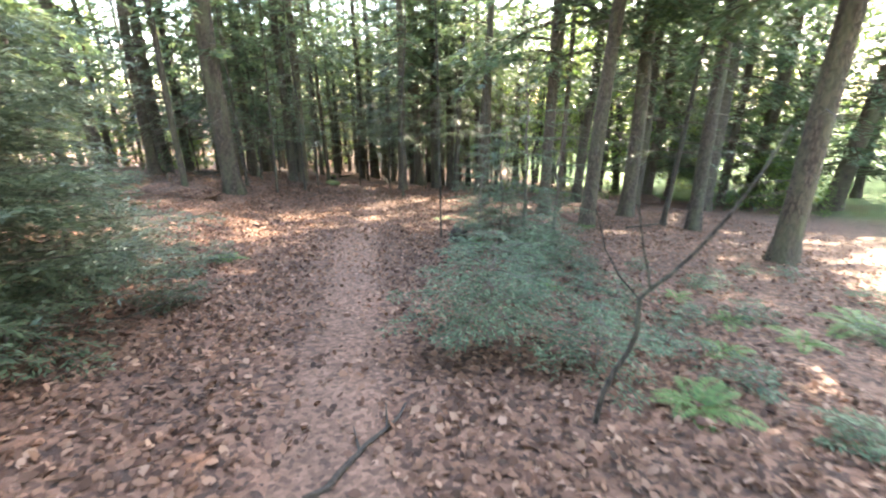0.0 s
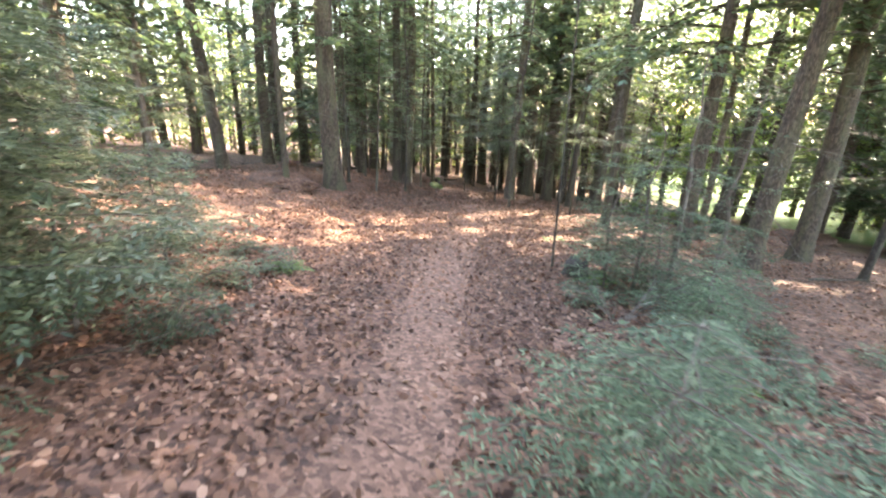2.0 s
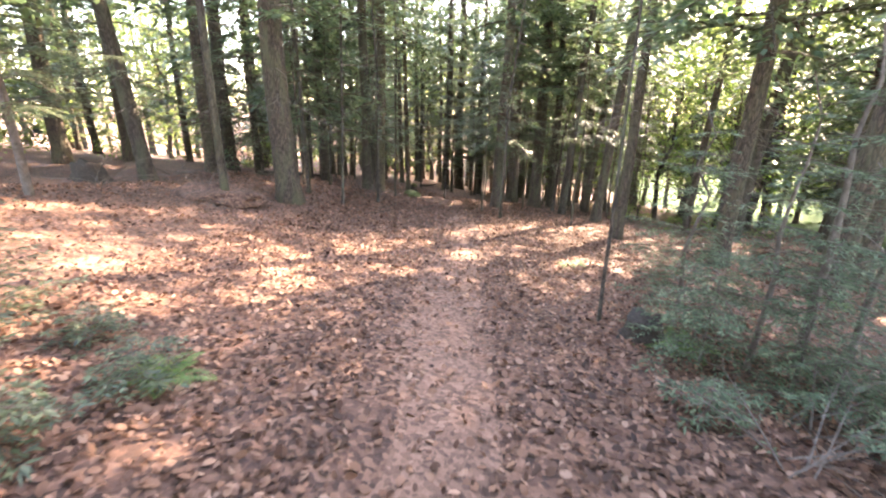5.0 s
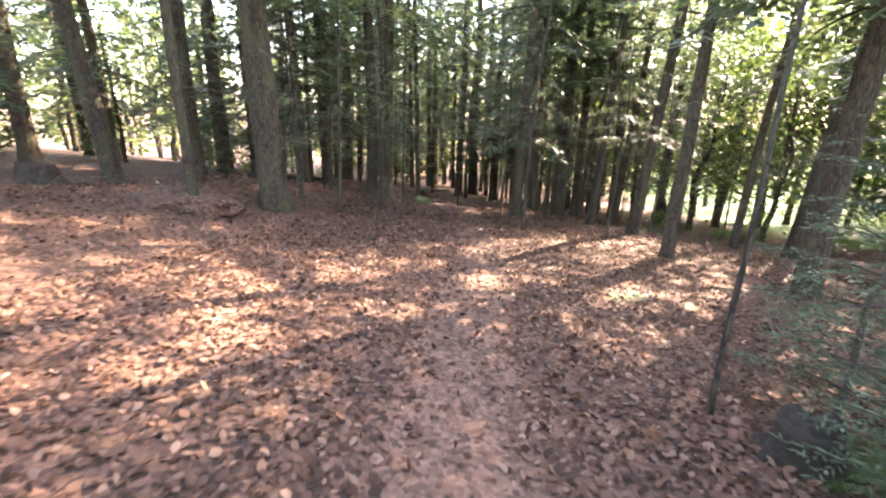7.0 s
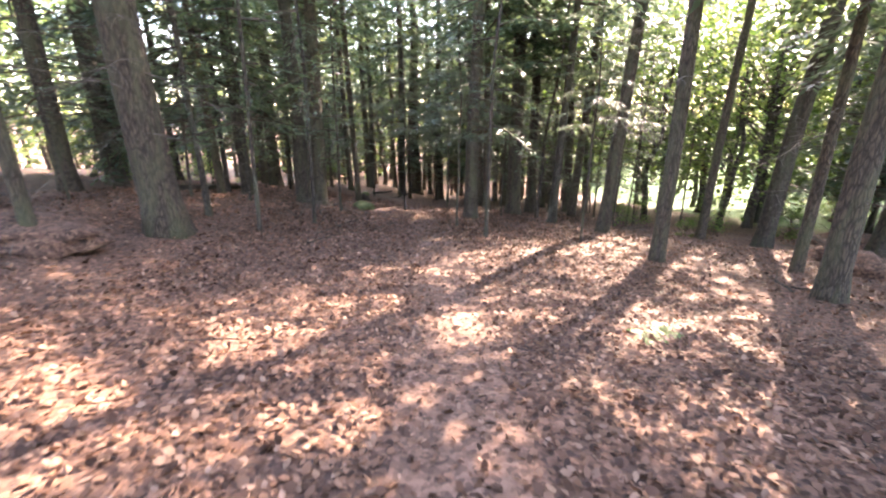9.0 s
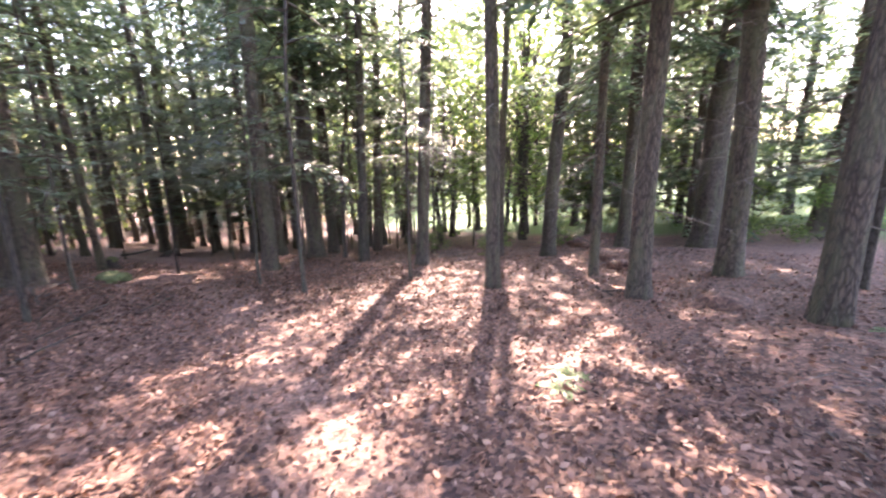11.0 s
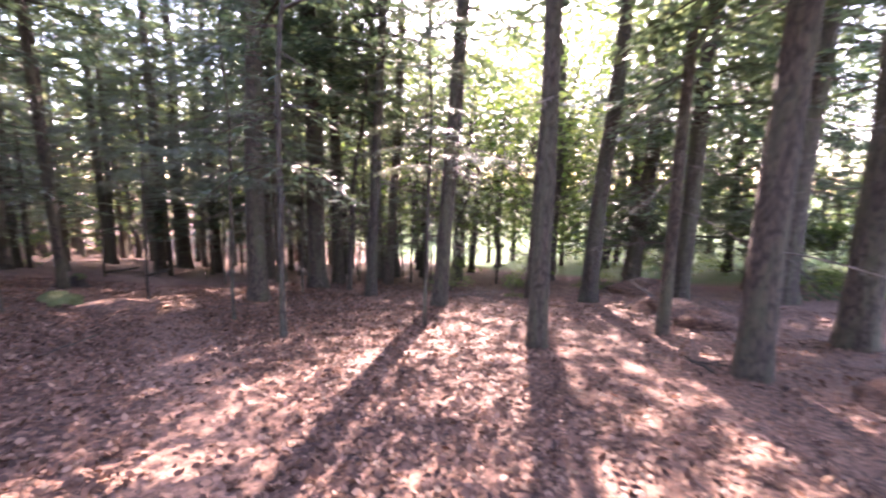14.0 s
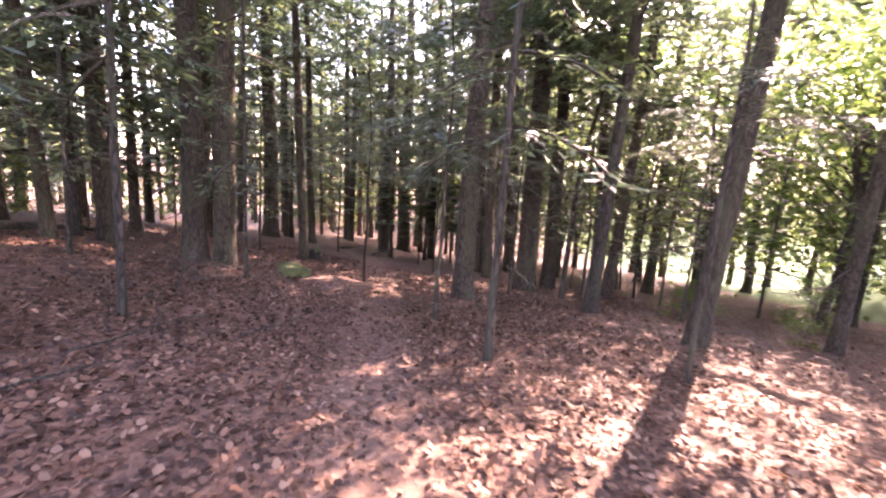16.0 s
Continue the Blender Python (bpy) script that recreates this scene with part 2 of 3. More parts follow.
def spray(sh, rng, base, way, length, droop, radius, twig_step, blade_step, blade_len, blade_wid, wood=0, green=1, bare=0.15):
    """A conifer limb: a drooping axis with flat side twigs set with needles."""
    pts, p, d = [base], base, way.normalized()
    steps = 5
    for k in range(steps):
        d = (d + Vector((rng.uniform(-.08, .08), rng.uniform(-.08, .08), -droop / steps))).normalized()
        p = p + d * (length / steps)
        pts.append(p)
    sh.tube(pts, [radius * (1 - 0.85 * k / steps) for k in range(steps + 1)], 3, wood)
    n = max(3, int(length / twig_step))
    for i in range(n + 1):
        s = bare + (1 - bare) * i / n
        q = s * steps
        k = min(int(q), steps - 1)
        at = pts[k].lerp(pts[k + 1], q - k)
        axis = (pts[k + 1] - pts[k]).normalized()
        flat = axis.cross(UP)
        flat = flat.normalized() if flat.length > 0.05 else Vector((1, 0, 0))
        for sgn in (-1, 1):
            if rng.random() < 0.12:
                continue
            tl = (length * 0.42 * max(0.0, 1 - s) ** 0.8 + length * 0.06) * rng.uniform(0.6, 1.25)
            td = (axis * rng.uniform(0.6, 1.0) + flat * sgn + UP * rng.uniform(-.35, .12)).normalized()
            m = max(2, int(tl / blade_step))
            for j in range(m):
                u = (j + 0.4) / m
                b = at + td * (tl * u) - UP * (0.25 * tl * u * u)
                side = td.cross(UP).normalized()
                for w in (-1, 1):
                    bd = (td * rng.uniform(0.5, 1.0) + side * (w * rng.uniform(0.3, 0.9)) + UP * rng.uniform(-.4, .25)).normalized()
                    sd = (bd.cross(UP) + Vector((rng.uniform(-.5, .5), rng.uniform(-.5, .5), rng.uniform(-.6, .6)))).normalized()
                    sh.blade(b, bd, sd, blade_len * rng.uniform(0.7, 1.2), blade_wid * rng.uniform(0.7, 1.2), green)


def trunk_mesh(name, seed, mat, sway=0.2):
    """One metre thick and one metre high, to be stretched; root flare at the foot, slight bends."""
    rng = random.Random(seed)
    sh = Sheet()
    sides, rings = 14, 22
    ph, lobes = rng.uniform(0, 6), rng.choice((4, 5))
    for k in range(rings):
        u = (k / (rings - 1)) ** 1.7
        z = -0.012 + 1.012 * u
        r = 0.5 * (1.06 - 0.86 * max(z, 0) ** 1.1)
        flare = math.exp(-max(z, 0) * 90)
        bend = sway * (math.sin(z * 5 + ph) + 0.35 * math.sin(z * 17 + 2 * ph)) * min(z * 4, 1)
        for i in range(sides):
            t = 2 * math.pi * i / sides
            rr = r * (1 + flare * (0.28 + 0.3 * max(0, math.cos(lobes * t + ph)))) * (1 + 0.05 * noise.noise((math.cos(t) * 2, math.sin(t) * 2, z * 30 + seed)))
            sh.v.append(Vector((rr * math.cos(t) + bend, rr * math.sin(t) + bend * 0.6, z)))
    for k in range(rings - 1):
        for i in range(sides):
            j = (i + 1) % sides
            sh.f.append((k * sides + i, k * sides + j, (k + 1) * sides + j, (k + 1) * sides + i))
            sh.mi.append(0)
    return sh.mesh(name, [mat], True)


def crown_mesh(name, seed, low, top, limbs, reach, twig_step, blade_step, bl, bw, taper=0.75):
    rng = random.Random(seed)
    sh = Sheet()
    for k in range(limbs):
        u = (k + rng.random()) / limbs
        z = low + (top - low) * u ** 1.1
        a = k * 2.399 + rng.uniform(-.5, .5)
        ln = (reach * (1 - u) ** taper + 0.35) * rng.uniform(0.55, 1.15)
        spray(sh, rng, Vector((0, 0, z)), Vector((math.cos(a), math.sin(a), rng.uniform(-.15, .3))), ln, rng.uniform(0.3, 0.75), 0.018 + 0.008 * ln, twig_step, blade_step, bl, bw)
    return sh.mesh(name, [BARK, NEEDLES])


def dead_branch_mesh(name, seed, ln, thick):
    """One dead limb that reaches along +x, thin, drooping, with side twigs."""
    rng = random.Random(seed)
    sh = Sheet()
    p, d = Vector((0, 0, 0)), Vector((1, 0, rng.uniform(-.35, .2)))
    pts, twigs = [p], []
    for i in range(5):
        d = (d + Vector((rng.uniform(-.1, .15), rng.uniform(-.2, .2), rng.uniform(-.22, .06)))).normalized()
        p = p + d * ln / 5
        pts.append(p)
        for s in (-1, 1):
            if rng.random() < 0.8:
                e = (d + d.cross(UP).normalized() * s * rng.uniform(.6, 1.3) + UP * rng.uniform(-.4, .2)).normalized()
                tl = ln * rng.uniform(.15, .38)
                twigs.append((i + 1, [p, p + e * tl * .5, p + e * tl - UP * tl * .15]))
    sh.tube(pts, [thick * k for k in (1, .85, .7, .55, .4, .25)], 3)
    for i, line in twigs:
        n = len(sh.v)
        sh.tube(line, [thick * .35, thick * .28, thick * .15], 3)
        sh.f.append((3 * i, 3 * i + 1, n))
        sh.mi.append(0)
    return sh.mesh(name, [TWIG])


def broad_crown_mesh(name, seed, radius, tall, clumps, leaves, size):
    """Leafy crown of many leaves in uneven clumps, with limbs."""
    rng = random.Random(seed)
    sh = Sheet()
    for k in range(clumps):
        a, u = k * 2.399 + rng.uniform(-.4, .4), rng.uniform(0.08, 1)
        rr = radius * math.sqrt(rng.random()) * (0.5 + 0.5 * math.sin(math.pi * min(u * 0.8 + 0.2, 1)))
        c = Vector((math.cos(a) * rr, math.sin(a) * rr, tall * u))
        root = Vector((0, 0, tall * u * 0.55))
        sh.tube([root, root.lerp(c, 0.5) + UP * 0.15, c], [0.022, 0.014, 0.006], 3, 0)
        cr = radius * rng.uniform(0.18, 0.36)
        for i in range(leaves):
            o = Vector((rng.gauss(0, 1), rng.gauss(0, 1), rng.gauss(0, .7))) * (cr * 0.62)
            d = Vector((rng.uniform(-1, 1), rng.uniform(-1, 1), rng.uniform(-.9, .3))).normalized()
            s = d.cross(Vector((rng.uniform(-.5, .5), rng.uniform(-.5, .5), 1))).normalized()
            sh.blade(c + o, d, s, size * rng.uniform(.6, 1.3), size * 0.5, 1)
    return sh.mesh(name, [SMOOTH_BARK, BROADLEAF])


TRUNKS = [trunk_mesh("trunk", 10 + k, BARK) for k in range(4)]
THIN_TRUNKS = [trunk_mesh("thin_trunk", 20 + k, SMOOTH_BARK, 0.9) for k in range(3)]
CROWNS = [crown_mesh("crown", 30 + k, 3.9 + 0.9 * k, 19, 46, 2.7, 0.23, 0.14, 0.24, 0.05) for k in range(4)]
MID_CROWNS = [crown_mesh("mid_crown", 38 + k, 3.0, 19, 62, 3.1, 0.25, 0.15, 0.27, 0.055) for k in range(2)]
HIGH_CROWNS = [crown_mesh("high_crown", 45 + k, 8.0 + k, 20, 46, 2.7, 0.22, 0.12, 0.2, 0.03) for k in range(2)]
LOW_CROWNS = [crown_mesh("low_crown", 35 + k, 1.5, 19, 76, 3.2, 0.25, 0.15, 0.26, 0.056) for k in range(2)]
FAR_CROWNS = [crown_mesh("far_crown", 40 + k, 4.8 + 1.6 * k, 19, 40, 2.7, 0.46, 0.32, 0.45, 0.085, 0.5) for k in range(3)]
DENSE_CROWNS = [crown_mesh("dense_crown", 55 + k, 4.6 + 0.9 * k, 19, 84, 3.2, 0.24, 0.14, 0.24, 0.052) for k in range(2)]
FAR_LOW_CROWNS = [crown_mesh("far_low_crown", 47 + k, 2.0, 19, 46, 2.8, 0.46, 0.32, 0.45, 0.085, 0.5) for k in range(2)]
TOP_CROWNS = [crown_mesh("top_crown", 65 + k, 8.2 + 0.8 * k, 20, 52, 3.3, 0.46, 0.32, 0.45, 0.085, 0.5) for k in range(2)]
SMALL_CROWNS = [crown_mesh("small_crown", 50 + k, 2.0, 8.5, 30, 1.3, 0.16, 0.12, 0.15, 0.017) for k in range(3)]
DEADS = [dead_branch_mesh("dead_branch", 60 + k, 0.9 + 0.16 * k, 0.013) for k in range(6)]
THIN_DEADS = [dead_branch_mesh("twig", 70 + k, 0.35 + 0.1 * k, 0.006) for k in range(4)]
pick = random.Random(5)


def conifer(x, y, d, lx=0.0, ly=0.0, far=False, tall=None, crown=None, dead=16, bare=False):
    """A conifer with its foot at x, y, the trunk d thick, leaning lx, ly metres a metre."""
    thin = d < 0.19
    h = tall or (pick.uniform(9, 11) if thin else pick.uniform(19, 23))
    tree = new("young_tree" if thin else "tree")
    lean = Vector((lx, ly, 1)).normalized()
    q = Matrix.Translation((x, y, land(x, y) - 0.03)) @ UP.rotation_difference(lean).to_matrix().to_4x4() @ Matrix.Rotation(pick.uniform(0, 6.28), 4, 'Z')
    tree.matrix_basis = q
    part("trunk", pick.choice(THIN_TRUNKS if thin else TRUNKS), tree, m=Matrix.Diagonal((0.9 * d, 0.9 * d, h, 1)))
    k = h / 20
    if thin:
        if not bare:
            part("crown", pick.choice(SMALL_CROWNS), tree, m=Matrix.Diagonal((1, 1, h / 9.5, 1)))
        for k in range(10):
            part("dead_branch", pick.choice(THIN_DEADS), tree, m=Matrix.Translation((0, 0, pick.uniform(0.6, 3.6))) @ Matrix.Rotation(pick.uniform(0, 6.28), 4, 'Z'))
        tagged(tree, "thin young conifer with dead side twigs in leaf litter", "tree", "understorey trees")
    else:
        part("crown", crown or pick.choice(FAR_CROWNS if far else CROWNS), tree, m=Matrix.Diagonal((1, 1, k, 1)) @ Matrix.Rotation(pick.uniform(0, 6.28), 4, 'Z'))
        if dead:
            for k in range(dead):
                part("dead_branch", pick.choice(DEADS), tree, m=Matrix.Translation((0, 0, pick.uniform(1.3, 6.8))) @ Matrix.Rotation(pick.uniform(0, 6.28), 4, 'Z'))
        tagged(tree, "tall conifer with dark furrowed bark and dead lower branches", "tree", "conifers of the wood")
    return tree


# trees: x, y, thickness, lean
TREES_AHEAD = [
    (1.4, 15.95, 0.275, 0.01, 0), (1.35, 19.5, 0.33, 0.05, -0.02), (-2.27, 21.7, 0.44, 0, 0), (-1.84, 17.5, 0.095, 0.03, 0),
    (0.12, 23.58, 0.15, 0.07, -0.01), (0.37, 21.85, 0.28, 0.045, -0.01), (1.7, 25.2, 0.34, 0.05, -0.01), (4.59, 29.66, 0.42, 0.01, 0),
    (-0.66, 24.6, 0.56, -0.02, 0), (0.11, 25.7, 0.42, -0.02, 0), (-6.75, 34.0, 0.5, 0, 0), (-6.31, 37.5, 0.8, -0.02, 0),
    (-5.6, 39.4, 0.35, -0.02, 0), (-4.5, 35.6, 0.4, -0.01, 0), (-0.49, 33.2, 0.55, -0.03, 0), (1.59, 32.9, 0.5, -0.05, 0), (1.97, 27.5, 0.4, -0.03, 0),
]
TREES_SUNWARD = [
    (6.22, 7.58, 0.44, 0, 0), (10.98, 18.43, 0.85, 0.01, 0), (6.48, 12.6, 0.17, 0.05, -0.02), (15.88, 17.6, 0.7, 0.05, -0.04),
    (15.15, 21.6, 0.6, 0.03, -0.02), (13.2, 20.6, 0.4, 0, 0), (6.16, 20.42, 0.48, 0.03, -0.02), (4.27, 16.37, 0.22, 0, 0), (3.25, 14.24, 0.38, -0.01, 0.01),
    (6.2, 14.62, 0.5, 0, 0), (3.95, 11.9, 0.42, 0.03, 0), (10.9, 23.5, 0.6, 0.02, -0.02), (8.6, 19.6, 0.5, 0.02, -0.02),
    (6.89, 11.71, 0.38, 0, 0.04), (4.97, 21.5, 0.27, 0.015, -0.01),
]
TREES_BANK = [
    (-11.2, 14.05, 0.4, -0.05, -0.05), (-15.9, 15.6, 0.5, 0, 0), (-11.9, 17.4, 0.42, 0, 0), (-13.5, 20.6, 0.55, -0.02, -0.01), (-13.2, 22, 0.36, 0, 0),
    (-7.3, 14.5, 0.64, -0.03, -0.02), (-7.6, 16.1, 0.13, -0.01, 0), (-9.3, 20.8, 0.38, -0.02, -0.01), (-11.1, 26.4, 0.55, 0, 0), (-6.3, 15.65, 0.09, 0.03, 0.01),
    (-8.44, 29, 0.28, -0.03, -0.01), (-7.94, 12.84, 0.19, -0.01, -0.01), (-5.73, 17.03, 0.09, 0, 0), (-7.5, 20.75, 0.44, 0.01, 0.01),
    (-7.05, 21.0, 0.42, 0.015, 0.01), (-9.9, 28.6, 0.58, 0.01, 0), (-6.6, 23.8, 0.22, -0.03, -0.01),
]
TREES_BANK_FAR = [
    (-6.12, 20.16, 0.08, 0, 0), (-9.61, 19.89, 0.22, -0.02, -0.03), (-9.93, 20.73, 0.18, 0.01, 0.01), (-10.47, 22.81, 0.25, 0.015, 0.01),
    (-18, 38, 0.45, 0, 0), (-13.18, 36.8, 0.44, 0, 0), (-14.5, 12.0, 0.35, -0.02, 0), (-17.5, 19.5, 0.4, 0, 0), (-9.2, 8.2, 0.3, -0.03, 0),
]
for rows in (TREES_AHEAD, TREES_SUNWARD, TREES_BANK, TREES_BANK_FAR):
    for x, y, d, lx, ly in rows:
        if (x, y) in ((10.9, 23.5), (15.15, 21.6), (13.2, 20.6), (15.88, 17.6), (-13.2, 22), (-14.5, 12.0)):
            c = pick.choice(LOW_CROWNS)
        elif (x, y) in ((-0.66, 24.6), (0.11, 25.7)):
            c = DENSE_CROWNS[1]
        elif rows is TREES_BANK_FAR:
            c = pick.choice(MID_CROWNS)
        elif (x, y) in ((1.4, 15.95), (6.16, 20.42), (4.27, 16.37), (4.59, 29.66), (4.97, 21.5)):
            c = pick.choice(HIGH_CROWNS)
        elif rows is TREES_SUNWARD and 0.843 * x - 0.537 * y > -5 and d > 0.19:
            c = pick.choice(DENSE_CROWNS)
        else:
            c = pick.choice(CROWNS)
        conifer(x, y, d, lx, ly, crown=c, dead=5 if (x, y) == (1.4, 15.95) else 17)
# the last four stand unseen beside and behind the start, added to dim skylight
for x, y in ((17, 24), (13.6, 26.4), (19.5, 20.5), (22.5, 19.2), (-13.2, 29.6), (-2.6, 31.5), (-1.6, 36.5), (-3.5, -2.2), (3.2, -2.6), (0.4, -5.2), (6.0, -0.6)):
    conifer(x, y, 0.4, crown=LOW_CROWNS[0] if x > 0 else MID_CROWNS[1], dead=8, tall=21)
for k, (x, y) in enumerate(((-9.2, 36.5), (-8.2, 42.5), (-3.4, 42), (1.2, 41), (-5.6, 46))):
    conifer(x, y, 0.36, 0.01, 0, crown=TOP_CROWNS[k % 2], dead=6, tall=22)
# the wood behind them
taken = [(r[0], r[1]) for rows in (TREES_AHEAD, TREES_SUNWARD, TREES_BANK, TREES_BANK_FAR) for r in rows]


def free(x, y, gap):
    return all((x - a) ** 2 + (y - b) ** 2 > gap * gap for a, b in taken)


tries = random.Random(21)
# last row: twelve unseen conifers behind the start, added for shade
for number, x0, x1, y0, y1, gap in ((32, -23, 4, 34, 60, 2.5), (6, -14, 3.5, 26.5, 36, 2.0), (22, -30, -12.5, 0, 33, 2.5), (12, -16, 14, -16, -4, 2.8)):
    count = 0
    while count < number:
        x, y = tries.uniform(x0, x1), tries.uniform(y0, y1)
        if abs(x - path_x(y)) < 1.9 or not free(x, y, gap):
            continue
        taken.append((x, y))
        conifer(x, y, tries.uniform(0.22, 0.42), tries.uniform(-.03, .03), tries.uniform(-.03, .03), far=True, dead=6 if y0 in (26.5, 0) else 0, crown=FAR_LOW_CROWNS[count % 2] if x1 == -12.5 or count % 3 == 0 else None)
        count += 1

for number, x0, x1, y0, y1 in ((5, -25, -14, 8, 30), (3, -20, 4, 42, 54), (4, -13.5, -2, 27.5, 37)):
    count = 0
    while count < number:
        x, y = tries.uniform(x0, x1), tries.uniform(y0, y1)
        if abs(x - path_x(y)) < 2.2 or not free(x, y, 1.6):
            continue
        taken.append((x, y))
        young = conifer(x, y, 0.2, far=True, dead=0, tall=tries.uniform(5, 8))
        tagged(young, "bushy young conifer with branches down to the ground", "tree", "young conifers")
        count += 1
for number, x0, x1, y0, y1 in ((10, -12, -8, 14, 28), (16, -9, 4, 23.5, 36), (5, 2.2, 7, 22, 30)):
    count = 0
    while count < number:
        x, y = tries.uniform(x0, x1), tries.uniform(y0, y1)
        if abs(x - path_x(y)) < 1.8 or not free(x, y, 0.9):
            continue
        taken.append((x, y))
        conifer(x, y, tries.uniform(0.05, 0.1), tries.uniform(-.05, .05), tries.uniform(-.03, .03), tall=tries.uniform(5, 9))
        count += 1

# leafy edge of the wood in the sun
BROADS = [broad_crown_mesh("leafy_crown", 80 + k, 3.4, 9.0, 50, 42, 0.19) for k in range(3)]
TALL_BROADS = [broad_crown_mesh("tall_leafy_crown", 84 + k, 3.4, 12.5, 88, 58, 0.2) for k in range(3)]
BUSHES = [broad_crown_mesh("leafy_bush", 90 + k, 1.5, 2.6, 20, 70, 0.12) for k in range(2)]


def leafy_tree(x, y, s, bush=False, tall=False):
    t = new("bush" if bush else "leafy_tree")
    t.matrix_basis = Matrix.Translation((x, y, land(x, y) - 0.05)) @ Matrix.Rotation(tries.uniform(0, 6.28), 4, 'Z') @ Matrix.Scale(s, 4)
    if bush:
        part("crown", pick.choice(BUSHES), t)
        tagged(t, "sunlit green leafy bush at the edge of the wood", "bush", "bushes at the edge")
    else:
        part("trunk", pick.choice(THIN_TRUNKS), t, m=Matrix.Diagonal((0.3, 0.3, 11 if tall else 8, 1)))
        part("crown", pick.choice(TALL_BROADS if tall else BROADS), t, m=Matrix.Translation((0, 0, 0.8)))
        tagged(t, "sunlit light green broadleaf tree at the edge of the wood", "tree", "broadleaf trees")


for k in range(20):
    y = 2 + k * 2.8
    leafy_tree(22 + 0.12 * y + tries.uniform(-3, 7), y + tries.uniform(-1, 1), tries.uniform(0.8, 1.5))
for k in range(16):
    leafy_tree(13.5 + 0.15 * k * 3 + tries.uniform(-2, 3), 12 + k * 2.2, tries.uniform(0.6, 1.0), True)
for k in range(14):
    leafy_tree(-28 + tries.uniform(-8, 3), -2 + k * 4.0, tries.uniform(0.8, 1.4))
for k in range(16):
    leafy_tree(-26 + k * 3.3, 62 + tries.uniform(-5, 12), tries.uniform(1.0, 1.7))

for x, y, k in ((7.4, 25.0, 0.75), (5.6, 27.8, 0.9), (9.4, 26.6, 1.25), (3.4, 30.0, 0.9), (11.5, 29.5, 1.65), (8.4, 32.5, 1.3), (13.2, 25.4, 0.8), (6.3, 35.5, 1.35), (2.6, 37.5, 1.3), (15.5, 30, 1.4), (12, 36, 1.5), (-1.5, 42, 1.3), (-10, 44, 1.3), (18.5, 24, 1.2)):
    leafy_tree(x, y, k)
for x, y, k in ((4.0, 24.6, 0.42), (6.5, 24.2, 0.5), (2.9, 23.2, 0.35), (8.6, 23.0, 0.45), (4.7, 21.9, 0.24), (-19, 26, 1.0), (-21, 18, 1.1), (-18, 31, 0.9), (-22, 11, 1.1), (-20, 6, 1.0), (-15, 24, 0.7), (-16.5, 28, 0.8), (-17.5, 14, 0.8), (-19, 21, 0.9), (-15.5, 33, 0.8), (-21, 36, 1.0), (-11, 34, 0.6)):
    leafy_tree(x, y, k, True)

for k in range(15):
    a, r = radians(9 + k * 3.3), 27 + tries.uniform(0, 9)
    leafy_tree(-2 + r * math.sin(a), 12 + r * math.cos(a), tries.uniform(1.0, 1.2) * r / 30, tall=True)

# the far wood that closes the view
def far_woods():
    rng = random.Random(77)
    sh = Sheet()
    for k in range(200):
        a = radians(rng.uniform(-125, 12)) if k < 160 else radians(rng.uniform(12, 115))
        r = rng.uniform(48, 66) if k < 160 else rng.uniform(75, 95)
        x, y = -3 + r * math.sin(a), 14 + r * math.cos(a)
        tall = rng.uniform(13, 22) if k < 160 else rng.uniform(7, 12)
        wide = rng.uniform(2.0, 3.4)
        z0 = land(x, y)
        sh.tube([Vector((x, y, z0 - 0.2)), Vector((x, y, z0 + tall * 0.9))], [0.25, 0.08], 5, 0)
        for i in range(130):
            u = rng.random() ** 0.9
            t, rr = rng.uniform(0, 6.283), wide * (1 - 0.7 * u) * math.sqrt(rng.random())
            p = Vector((x + rr * math.cos(t), y + rr * math.sin(t), z0 + 0.6 + (tall - 0.6) * u))
            d = Vector((math.cos(t), math.sin(t), rng.uniform(-.8, .3))).normalized()
            e = Vector((rng.uniform(-1, 1), rng.uniform(-1, 1), rng.uniform(-1, 1))).normalized()
            sh.blade(p, d, d.cross(e).normalized(), rng.uniform(0.7, 1.4), rng.uniform(0.16, 0.34), 1)
    # leaf tones paler than the near leaves, raised to stand for haze and backlight
    mixed = leaf_material("far_leaves", [(0, (0.1, 0.14, 0.055)), (0.6, (0.22, 0.26, 0.1)), (1, (0.42, 0.42, 0.2))], 0.65, 0.6, 0.35, 0.2)
    tagged(new("far_woods", sh.mesh("far_woods", [BARK, mixed])), "distant mixed woods beyond the trees", "woods", kind="stuff")


far_woods()

# ---- undergrowth ----
OLIVE = leaf_material("hemlock_needles", [(0, (0.042, 0.062, 0.036)), (0.6, (0.08, 0.105, 0.06)), (1, (0.155, 0.175, 0.098))], 0.4, 0.42, 0.3, 0.5)


def branch_set(name, seed, mat, fine):
    """Needle branches of several lengths that reach along +x."""
    out = []
    for k, ln in enumerate((0.22, 0.4, 0.6, 0.85, 1.15, 1.6, 2.2)):
        two = []
        for j in range(2):
            rng = random.Random(seed + 10 * k + j)
            sh = Sheet()
            spray(sh, rng, Vector((0, 0, 0)), Vector((1, 0, rng.uniform(0.02, 0.3))), ln, 0.35, 0.004 + 0.003 * ln, 0.06 * fine, 0.02 * fine, 0.042 * fine, 0.0062 * fine, 0, 1, 0.16)
            two.append(sh.mesh(name, [TWIG, mat]))
        out.append((ln, two))
    return out


